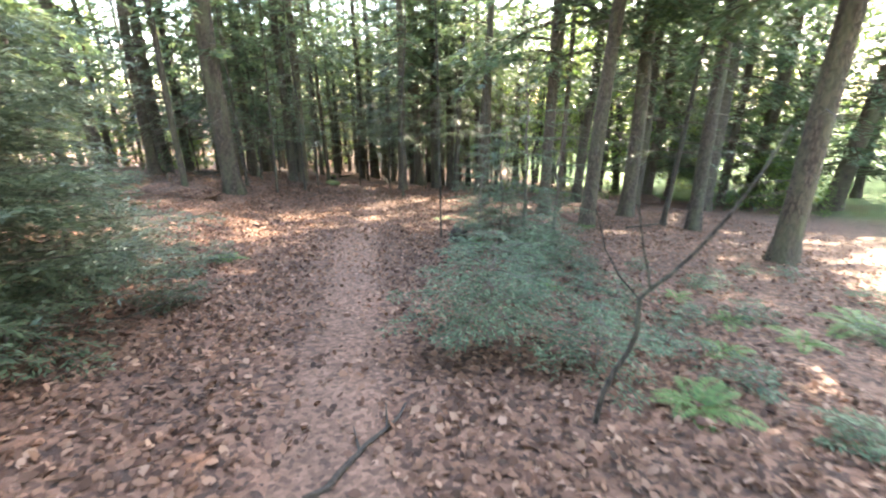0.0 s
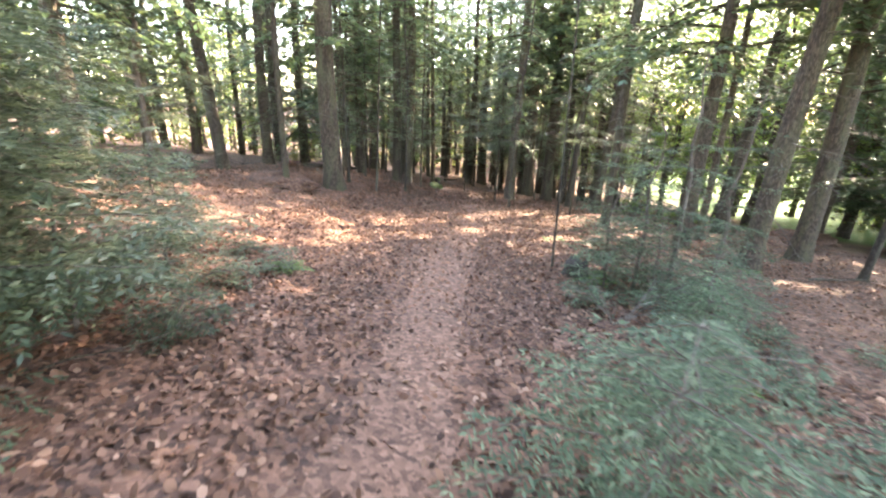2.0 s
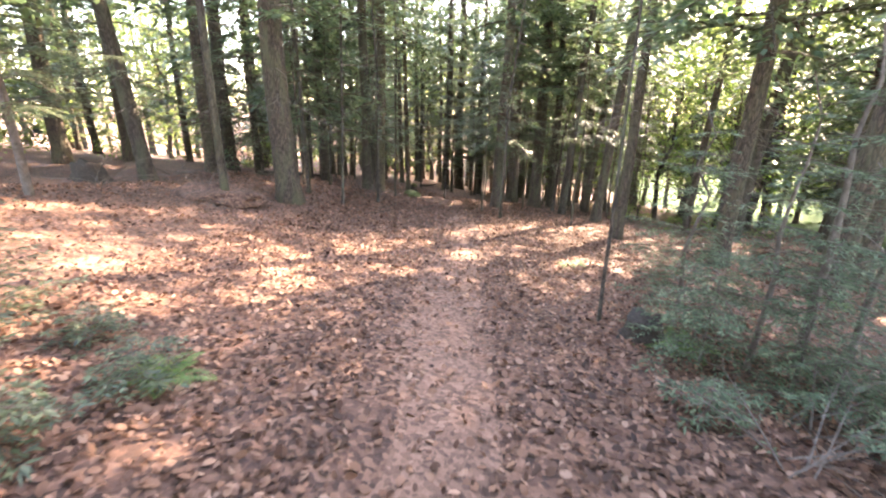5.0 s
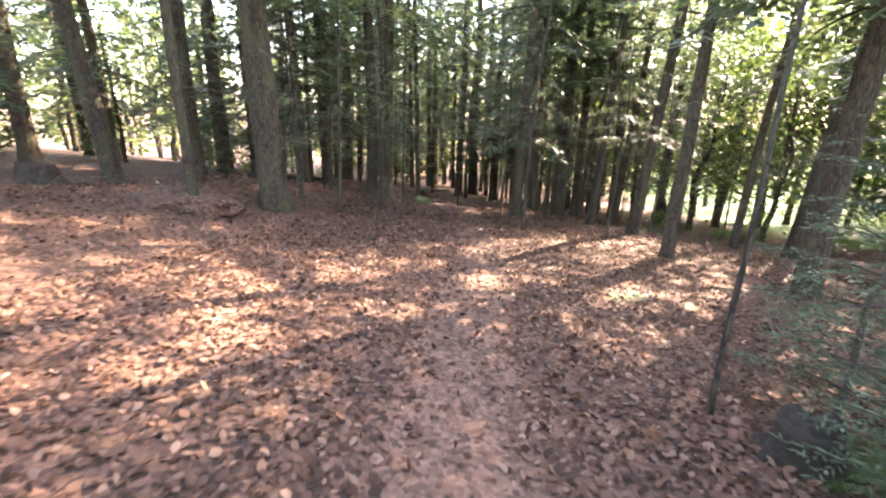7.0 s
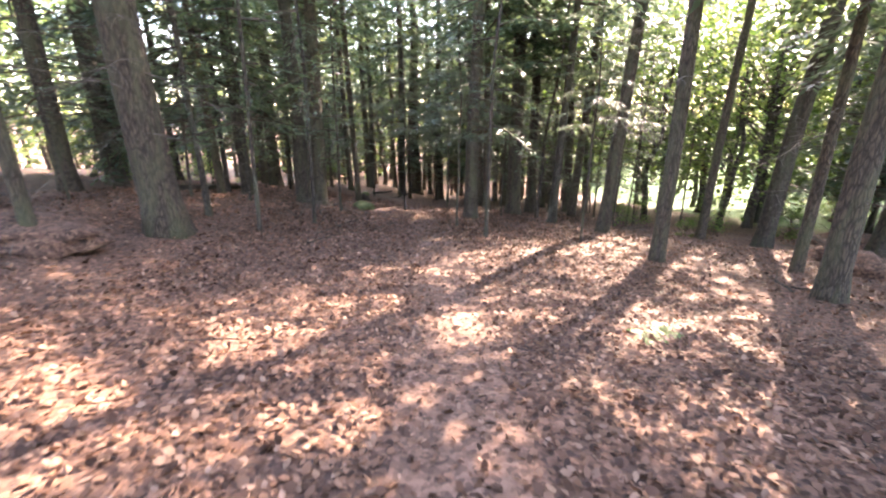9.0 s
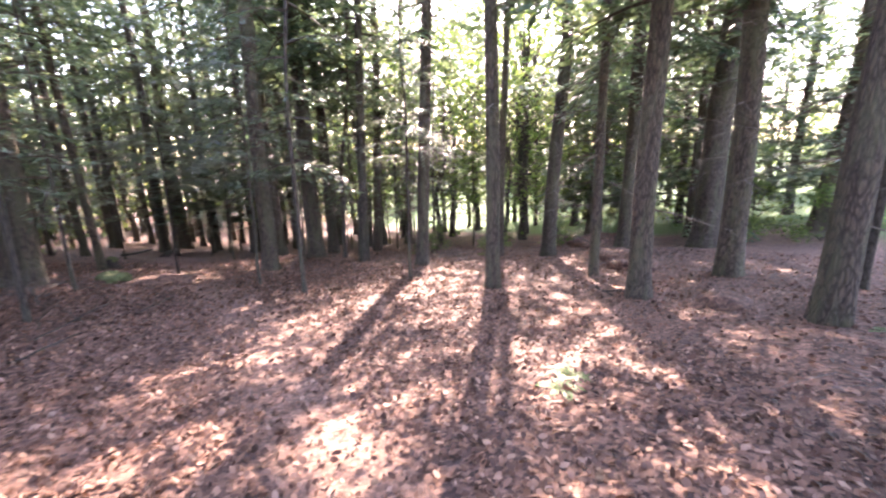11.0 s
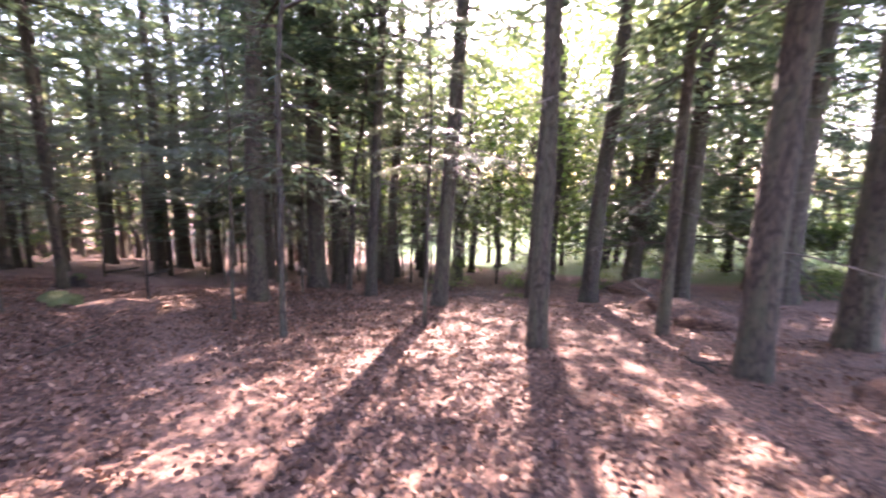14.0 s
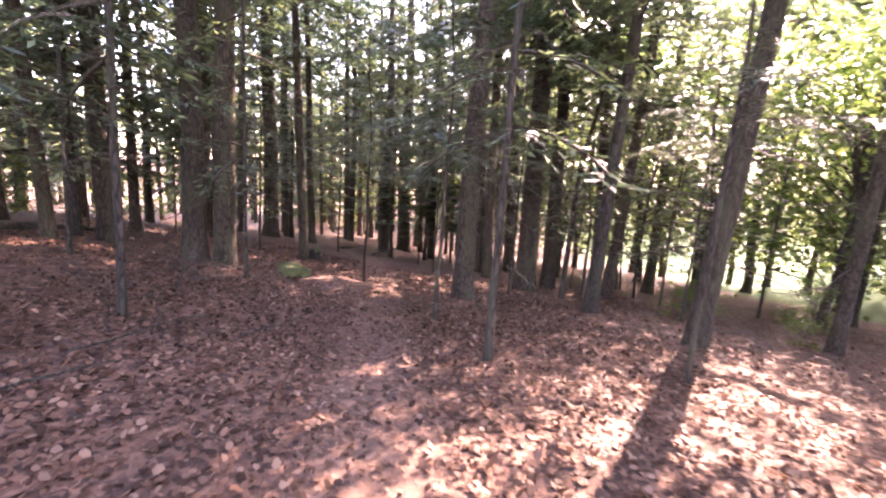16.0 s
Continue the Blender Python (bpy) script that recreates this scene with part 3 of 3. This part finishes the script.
def stem_mesh(name, seed):
    rng = random.Random(seed)
    sh = Sheet()
    sh.tube([Vector((rng.uniform(-.02, .02) * k / 3, rng.uniform(-.02, .02) * k / 3, k / 8 - (0.03 if k == 0 else 0))) for k in range(9)], [0.012 * (1 - 0.85 * k / 8) for k in range(9)], 6)
    return sh.mesh(name, [TWIG], True)


FIR_BRANCHES = branch_set("fir_branch", 200, SOFT_NEEDLES, 1.35)
HEMLOCK_BRANCHES = branch_set("hemlock_branch", 300, OLIVE, 1.65)
STEMS = [stem_mesh("stem", 400 + k) for k in range(3)]
FIRS = [(1.1, 0.95, 6, 6, 0.25, FIR_BRANCHES), (0.7, 0.8, 4, 5, 0.26, FIR_BRANCHES), (1.3, 0.85, 7, 5, 0.14, FIR_BRANCHES), (2.5, 0.85, 11, 5, 0.12, FIR_BRANCHES)]
HEMLOCKS = [(2.0, 1.05, 9, 5, 0.08, HEMLOCK_BRANCHES)] * 3
TALL_HEMLOCK = (5.6, 1.75, 14, 5, 0.22, HEMLOCK_BRANCHES)
TALL_FIR = (3.4, 0.8, 9, 4, 0.28, FIR_BRANCHES)


def sapling(x, y, shape, s, label, turn=0.0):
    """A small conifer: a stem with whorls of needle branches, each branch a part."""
    tall, reach, whorls, each, low, branches = shape
    rng = random.Random(x * 31 + y * 17)
    ob = new("fir_sapling" if branches is FIR_BRANCHES else "hemlock_sapling")
    ob.matrix_basis = Matrix.Translation((x, y, land(x, y))) @ Matrix.Rotation(turn, 4, 'Z')
    part("stem", rng.choice(STEMS), ob, m=Matrix.Diagonal((tall * s, tall * s, tall * s, 1)))
    for w in range(whorls):
        u = low + (0.97 - low) * w / (whorls - 1)
        for k in range(each):
            want = (reach * max(0.0, 1 - u) ** 0.55 * rng.uniform(0.7, 1.1) + 0.08) * s
            ln, meshes = min(branches, key=lambda e: abs(e[0] - want))
            f = want / ln
            part("branch", rng.choice(meshes), ob, m=Matrix.Translation((0, 0, u * tall * s)) @ Matrix.Rotation(w * 1.1 + k * 6.283 / each + rng.uniform(-.3, .3), 4, 'Z') @ Matrix.Rotation(rng.uniform(-.25, .12), 4, 'Y') @ Matrix.Diagonal((f, f, f, 1)))
    return tagged(ob, label, "sapling", "saplings beside the path")


for k, (x, y, i, s) in enumerate(((0.36, 3.42, 0, 1.0), (1.2, 3.0, 1, 0.85), (1.75, 4.1, 1, 0.8), (0.95, 4.75, 0, 0.65), (0.6, 8.0, 2, 0.85), (1.3, 7.3, 1, 1.0), (1.9, 7.4, 1, 0.9), (0.3, 7.0, 1, 0.5), (0.72, 9.1, 3, 1.0), (1.35, 6.2, 2, 0.75), (1.6, 6.9, 2, 1.0), (1.15, 7.6, 3, 0.6))):
    sapling(x, y, FIRS[i], s, "low green fir sapling with flat needle sprays among leaves", k * 1.3)
for k, (x, y, s) in enumerate(((1.0, 8.0, 0.75), (1.5, 8.2, 1.0), (2.2, 8.6, 0.9))):
    sapling(x, y, TALL_FIR, s, "slender fir sapling with feathery green branches", k * 2.1)
for k, (x, y, s) in enumerate(((-3.7, 3.9, 0.95), (-3.35, 2.3, 0.8), (-4.3, 5.3, 0.8), (-4.8, 4.1, 1.7), (-4.6, 2.5, 2.3), (-3.9, 1.0, 1.3), (-5.2, 6.4, 0.6), (-4.1, 3.2, 1.9), (-3.55, 3.0, 1.0), (-4.9, 3.2, 2.4))):
    sapling(x, y, HEMLOCKS[k % 3], s, "bushy olive green hemlock sapling with bare inner twigs", k * 1.7)
for k, (x, y, s) in enumerate(((-3.5, 6.1, 0.45), (-3.55, 5.35, 0.5), (-2.95, 4.2, 0.55), (-4.3, 6.5, 0.4))):
    sapling(x, y, (0.8, 0.85, 4, 5, 0.2, HEMLOCK_BRANCHES), s, "tiny hemlock seedling in the leaf litter", k)
for k, (x, y, s) in enumerate(((-3.95, 3.35, 1.0), (-9.6, 10.0, 1.2))):
    sapling(x, y, TALL_HEMLOCK, s, "young hemlock with long drooping boughs of fine needles", k * 0.8)


def bough_tree(x, y, boughs):
    """A slender hemlock whose long needle boughs droop round its stem: height, heading in degrees, length."""
    ob = new("hemlock_sapling")
    ob.matrix_basis = Matrix.Translation((x, y, land(x, y)))
    part("stem", THIN_TRUNKS[0], ob, m=Matrix.Diagonal((0.06, 0.06, 6.0, 1)))
    for z, heading, want in boughs:
        ln, meshes = min(HEMLOCK_BRANCHES, key=lambda e: abs(e[0] - want))
        f = want / ln
        part("branch", meshes[int(z * 10) % 2], ob, m=Matrix.Translation((0, 0, z)) @ Matrix.Rotation(radians(90 - heading), 4, 'Z') @ Matrix.Rotation(0.12, 4, 'Y') @ Matrix.Diagonal((f, f, f, 1)))
    return tagged(ob, "slender hemlock with tiers of fine grey-green boughs", "tree", "understorey trees")


tier = random.Random(14)
for x, y, low, high, number, reach in ((0.35, 17.6, 2.6, 5.0, 16, 1.5), (-2.6, 19.2, 2.4, 5.8, 28, 1.9), (-4.6, 22.5, 2.4, 5.9, 30, 2.1), (-1.2, 23.2, 2.6, 5.9, 24, 1.9), (-7.9, 24.0, 2.0, 5.8, 26, 1.9), (-3.4, 26.5, 3.0, 5.9, 22, 2.0), (-6.9, 27.5, 2.8, 5.9, 22, 2.0), (2.6, 22.6, 2.5, 5.2, 16, 1.6)):
    bough_tree(x, y, [(low + (high - low) * k / number, k * 137.5 + tier.uniform(-20, 20), reach * tier.uniform(0.6, 1.1) * (1 - 0.45 * k / number)) for k in range(number)])
grow = random.Random(8)
for k in range(24):
    x, y = grow.uniform(1.5, 5.6), grow.uniform(2.0, 7.2)
    sapling(x, y, (0.6, 0.85, 3, 4, 0.3, FIR_BRANCHES), grow.uniform(0.25, 0.6), "tiny fir seedling in the leaf litter", k * 0.9)


def dead_brush(x, y, s, count, label):
    rng = random.Random(x * 13 + y)
    ob = new("dead_brush")
    ob.matrix_basis = Matrix.Translation((x, y, land(x, y))) @ Matrix.Scale(s, 4)
    for k in range(count):
        part("dead_branch", rng.choice(DEADS), ob, m=Matrix.Translation((rng.uniform(-.2, .2), rng.uniform(-.2, .2), rng.uniform(-.02, .08))) @ Matrix.Rotation(rng.uniform(0, 6.28), 4, 'Z') @ Matrix.Rotation(rng.uniform(-1.1, -.1), 4, 'Y'))
    return tagged(ob, label, "brush", "dead brush on the floor")


for x, y, k in ((-7.0, 19.6, 0.7), (-6.7, 20.3, 0.7), (-6.4, 19.2, 0.6), (-8.4, 12.9, 0.7), (-7.6, 12.2, 0.5), (-9.4, 13.8, 0.8), (-10.6, 12.2, 0.8), (-8.9, 16.2, 0.7), (-6.4, 17.6, 0.5), (-10.0, 17.5, 0.8), (6.6, 18.2, 0.9), (5.8, 16.6, 0.7), (9.4, 21.4, 1.0), (8.0, 17.6, 0.7), (-5.9, 29.6, 0.7), (3.2, 20.6, 0.7), (2.6, 21.6, 0.7), (-4.4, 4.6, 0.7), (-3.6, 3.1, 0.6), (-11.8, 15.6, 0.9), (1.6, 9.6, 0.7), (0.65, 6.6, 0.6), (0.95, 7.1, 0.7), (1.3, 5.5, 0.6)):
    dead_brush(x, y, k, 8, "tangle of dead grey-brown twigs on the leaf litter")
stick_tree = conifer(-0.14, 8.94, 0.047, -0.02, 0.01, tall=6.0, bare=True)


def fern_mesh(name, seed, fronds, ln):
    rng = random.Random(seed)
    sh = Sheet()
    for f in range(fronds):
        a = f * 6.283 / fronds + rng.uniform(-.3, .3)
        d = Vector((math.cos(a), math.sin(a), rng.uniform(0.7, 1.3))).normalized()
        p, pts = Vector((0, 0, 0)), [Vector((0, 0, 0))]
        l = ln * rng.uniform(.7, 1.1)
        for k in range(8):
            d = (d - UP * 0.17).normalized()
            p = p + d * l / 8
            pts.append(p)
        sh.tube(pts, [0.004 - 0.0004 * k for k in range(9)], 3, 0)
        side = d.cross(UP).normalized()
        for k in range(22):
            u = 0.12 + 0.88 * k / 22
            q = u * 8
            i = min(int(q), 7)
            c = pts[i].lerp(pts[i + 1], q - i)
            w = l * 0.24 * math.sin(math.pi * min(u * 0.85 + 0.12, 1)) + 0.01
            for s in (-1, 1):
                ax = (side * s + (pts[i + 1] - pts[i]).normalized() * 0.45 - UP * 0.15).normalized()
                sh.blade(c, ax, (pts[i + 1] - pts[i]).normalized(), w, l * 0.017, 0)
    return sh.mesh(name, [FERN_LEAF])


FERNS = [fern_mesh("fronds", 130, 9, 0.55), fern_mesh("fronds", 131, 6, 0.42)]
for k, (x, y, s) in enumerate(((0.5, 8.35, 1.0), (3.44, 3.68, 0.9), (4.39, 4.04, 1.0), (3.09, 4.25, 0.8), (1.73, 2.5, 0.8), (2.5, 3.4, 0.8), (-3.42, 6.2, 0.7), (-0.25, 11.95, 0.6), (0.0, 12.15, 0.45), (2.9, 5.0, 0.7), (1.25, 5.3, 0.6), (3.75, 11.2, 0.8))):
    f = new("fern", FERNS[k % 2])
    f.matrix_basis = Matrix.Translation((x, y, land(x, y))) @ Matrix.Rotation(k * 1.1, 4, 'Z') @ Matrix.Scale(s, 4)
    tagged(f, "small green fern growing out of the leaf litter", "fern", "ferns on the forest floor")


def lump_mesh(name, seed, rx, ry, rz, mats, rough=0.25, top=None):
    """A rounded uneven lump; faces that look up take the second material."""
    bm = bmesh.new()
    bmesh.ops.create_icosphere(bm, subdivisions=4, radius=1)
    for v in bm.verts:
        n = noise.noise(v.co * 1.6 + Vector((seed, 0, 0))) + 0.5 * noise.noise(v.co * 4 + Vector((0, seed, 0)))
        v.co = Vector((v.co.x * rx, v.co.y * ry, max(v.co.z, -0.3) * rz)) * (1 + rough * n)
    for f in bm.faces:
        f.smooth = True
        f.material_index = 1 if len(mats) > 1 and f.normal.z > 0.35 + 0.5 * noise.noise(f.calc_center_median() * 5) else 0
    me = bpy.data.meshes.new(name)
    bm.to_mesh(me)
    bm.free()
    for m in mats:
        me.materials.append(m)
    return me


def stump(x, y, r, h, seed, mossy=True):
    sh = Sheet()
    sides, rings = 20, 7
    for k in range(rings):
        u = k / (rings - 1)
        for i in range(sides):
            t = 6.283 * i / sides
            rr = r * (1 + 0.7 * (1 - u) ** 3 * (0.5 + 0.5 * math.cos(5 * t + seed))) * (1 - 0.12 * u) * (1 + 0.12 * noise.noise((math.cos(t) * 2, math.sin(t) * 2, u * 2 + seed)))
            sh.v.append(Vector((rr * math.cos(t), rr * math.sin(t), -0.05 + (h + 0.05) * u * (1 + (0.35 * noise.noise((math.cos(t) * 1.5, math.sin(t) * 1.5, seed)) if k == rings - 1 else 0)))))
    for k in range(rings - 1):
        for i in range(sides):
            j = (i + 1) % sides
            sh.f.append((k * sides + i, k * sides + j, (k + 1) * sides + j, (k + 1) * sides + i))
            sh.mi.append(0)
    sh.v.append(Vector((0, 0, h * 0.8)))
    for i in range(sides):
        sh.f.append(((rings - 1) * sides + i, (rings - 1) * sides + (i + 1) % sides, len(sh.v) - 1))
        sh.mi.append(1)
    ob = new("tree_stump")
    ob.matrix_basis = Matrix.Translation((x, y, land(x, y)))
    part("wood", sh.mesh("stump", [WOOD, WOOD], True), ob)
    if mossy:
        part("moss", lump_mesh("moss", seed, r * 0.9, r * 0.8, h * 0.35, [MOSS], 0.35), ob, "green moss cushion", Matrix.Translation((r * 0.15, 0, h * 0.85)))
    return tagged(ob, "dark rotten tree stump with moss on top" if mossy else "dark rotten tree stump on the leafy bank", "stump")


stump(0.22, 8.5, 0.2, 0.26, 2.0, False)
stump(-6.5, 24.3, 0.16, 0.3, 5.0)
stump(-11.5, 12.7, 0.34, 0.45, 7.0, False)
for x, y, rx, ry, rz, seed, label in ((5.8, 16.6, 0.6, 0.5, 0.35, 1, "low brown earth mound with dead leaves"), (6.6, 18.2, 0.8, 0.6, 0.35, 2, "low brown earth mound with dead leaves"), (-8.4, 12.9, 1.2, 0.7, 0.3, 4, "long leaf-covered earth hump on the bank"), (9.5, 21.5, 1.4, 1.0, 0.4, 6, "dark brushy earth mound under the trees"), (3.75, 13.1, 0.45, 0.35, 0.2, 8, "low brown earth mound with dead leaves"), (-4.9, 20.9, 0.9, 0.6, 0.16, 11, "low brown earth mound with dead leaves")):
    m = new("earth_mound", lump_mesh("mound", seed, rx, ry, rz, [LITTER], 0.3))
    m.matrix_basis = Matrix.Translation((x, y, land(x, y)))
    tagged(m, label, "mound")
moss = new("moss_hump", lump_mesh("moss_hump", 9, 0.4, 0.32, 0.26, [LITTER, MOSS], 0.45))
moss.matrix_basis = Matrix.Translation((-5.7, 21.15, land(-5.7, 21.15)))
tagged(moss, "sunlit yellow-green mossy hump beside the path", "mound")


def stick(x0, y0, x1, y1, r, lift=0.0, seed=0, label="dead brown stick lying on the leaf litter"):
    rng = random.Random(seed)
    sh = Sheet()
    pts = []
    for k in range(8):
        u = k / 7
        x, y = x0 + (x1 - x0) * u + rng.uniform(-.03, .03), y0 + (y1 - y0) * u + rng.uniform(-.03, .03)
        pts.append(Vector((x, y, land(x, y) + r * 0.8 + lift * u)))
    sh.tube(pts, [r * (1 - 0.6 * k / 7) for k in range(8)], 7)
    for k in (3, 5):
        d = (pts[k + 1] - pts[k]).normalized()
        e = (d + d.cross(UP) * rng.choice((-1, 1)) * 0.8 + UP * 0.15).normalized()
        sh.tube([pts[k], pts[k] + e * 0.12, pts[k] + e * 0.22], [r * 0.5, r * 0.35, r * 0.15], 5)
    return tagged(new("fallen_stick", sh.mesh("stick", [WOOD if lift == 0 else SMOOTH_BARK], True)), label, "stick", "fallen sticks")


stick(-0.68, 1.55, -0.28, 2.4, 0.022, 0, 1)
stick(-5.3, 15.9, -4.7, 16.8, 0.012, 0.25, 2)
stick(3.1, 14.9, 3.4, 14.5, 0.02, 0, 3)
stick(-3.3, 3.3, -2.7, 4.0, 0.01, 0.2, 4)
stick(-4.6, 11.0, -4.0, 11.3, 0.01, 0, 5)
stick(4.9, 11.5, 6.3, 11.95, 0.03, 0.1, 9, "pale dead branch lying across the leaf litter")
stick(-11.3, 19.0, -9.8, 21.6, 0.11, 0.05, 10, "dark fallen log lying on the bank")
stick(-5.25, 15.2, -4.7, 15.85, 0.014, 0.1, 11)
stick(-5.45, 16.55, -5.2, 16.3, 0.012, 0.42, 12, "thin bare stick standing out of the leaves")
stick(-4.5, 17.2, -4.0, 17.6, 0.012, 0.2, 13)
stick(-4.95, 16.6, -5.5, 17.2, 0.012, 0.3, 14)
stick(2.9, 14.5, 2.7, 14.75, 0.02, 0.15, 15)
stick(-6.0, 18.2, -6.5, 19.3, 0.02, 0.5, 16, "pale broken branch leaning into a tangle of twigs")
stick(-6.2, 29.4, -5.2, 29.9, 0.05, 0.5, 6, "broken dead branch lying beside the path")
stick(-7.6, 30.0, -6.4, 29.3, 0.06, 0.3, 8, "broken dead branch lying beside the path")


def bare_sapling(x, y):
    """A leafless forked stem: a bent main stem with two upright shoots."""
    ob = new("bare_sapling")
    ob.matrix_basis = Matrix.Translation((x, y, land(x, y)))
    lines = (("stem", ((0, 0, -0.03), (0.02, 0.0, 0.2), (0.07, 0, 0.37), (0.135, -0.01, 0.52), (0.165, -0.02, 0.66), (0.15, -0.02, 0.88), (0.2, -0.02, 0.945), (0.29, -0.03, 1.03), (0.4, -0.04, 1.17), (0.53, -0.04, 1.36), (0.66, -0.04, 1.6), (0.76, -0.03, 1.84)), 0.019),
             ("shoot", ((0.2, -0.02, 0.945), (0.17, -0.02, 1.06), (0.13, -0.01, 1.19), (0.08, 0, 1.4), (0.06, 0, 1.55)), 0.008),
             ("shoot", ((0.15, -0.02, 0.88), (0.02, -0.01, 1.02), (-0.075, 0, 1.18), (-0.13, 0, 1.355), (-0.175, 0.01, 1.46), (-0.2, 0.01, 1.53), (-0.31, 0.02, 1.68)), 0.006))
    for name, line, r in lines:
        sh = Sheet()
        n = len(line)
        sh.tube([Vector(p) for p in line], [r * (1 - 0.6 * k / (n - 1)) for k in range(n)], 7)
        part(name, sh.mesh(name, [SMOOTH_BARK], True), ob)
    return tagged(ob, "bare forked sapling stem without leaves beside the path", "sapling", "saplings beside the path")


bare_sapling(0.945, 2.26)


# ---- leaf litter ----
def leaf_litter():
    rng = np.random.default_rng(4)
    pts = []
    while len(pts) < 112000:
        y = rng.uniform(-0.5, 26)
        off = rng.uniform(-9, 13)
        d = abs(off)
        on = 0.2 + 0.28 * smooth((y - 6) / 5)
        rim = 0.18 + 0.22 * noise.noise((y * 0.9, 2.0 if off > 0 else 6.0, 1.0))
        w = on if d < rim else on + (1 - on) * min((d - rim) / 0.6, 1)
        if d > 4:
            w *= 0.34
        if d > 9:
            w *= 0.6
        if y > 20:
            w *= 0.5
        if rng.random() < w:
            pts.append((path_x(y) + off, y))
    n = len(pts)
    xy = np.array(pts)
    z = np.array([land(x, y) for x, y in pts])
    shape = np.array([(0, 0, 0), (0.27, 0.27, 0.1), (0.72, 0.24, 0.13), (1, 0.03, 0.07), (0.66, -0.28, 0.11), (0.22, -0.23, 0.12)])
    ln = rng.uniform(0.032, 0.082, n)
    a, t, r = rng.uniform(0, 6.283, n), rng.normal(0, 0.36, n), rng.normal(0, 0.44, n)
    curl = rng.uniform(-0.7, 2.1, n)
    v = np.repeat(shape[None], n, 0) * ln[:, None, None]
    v[:, :, 2] *= curl[:, None]
    v[:, :, 1] *= rng.uniform(0.8, 1.35, n)[:, None]
    x, y, zz = v[:, :, 0], v[:, :, 1], v[:, :, 2]
    y, zz = y * np.cos(r)[:, None] - zz * np.sin(r)[:, None], y * np.sin(r)[:, None] + zz * np.cos(r)[:, None]
    x, zz = x * np.cos(t)[:, None] + zz * np.sin(t)[:, None], -x * np.sin(t)[:, None] + zz * np.cos(t)[:, None]
    x, y = x * np.cos(a)[:, None] - y * np.sin(a)[:, None], x * np.sin(a)[:, None] + y * np.cos(a)[:, None]
    zz = zz - zz.min(1)[:, None] * 0.75
    out = np.stack([x + xy[:, 0:1], y + xy[:, 1:2], zz + z[:, None] + 0.012], 2).reshape(-1, 3)
    me = bpy.data.meshes.new("leaf_litter")
    tri = [(0, 5, 1), (1, 5, 4), (1, 4, 2), (2, 4, 3)]
    idx = (np.arange(n)[:, None, None] * 6 + np.array(tri)[None]).reshape(-1, 3)
    me.vertices.add(len(out))
    me.vertices.foreach_set("co", out.ravel())
    me.loops.add(idx.size)
    me.loops.foreach_set("vertex_index", idx.ravel().astype(np.int32))
    me.polygons.add(len(idx))
    me.polygons.foreach_set("loop_start", np.arange(0, idx.size, 3, dtype=np.int32))
    me.update(calc_edges=True)
    me.materials.append(DRY_LEAF)
    tagged(new("leaf_litter", me), "brown curled fallen leaves covering the forest floor", "leaves", kind="stuff")


leaf_litter()
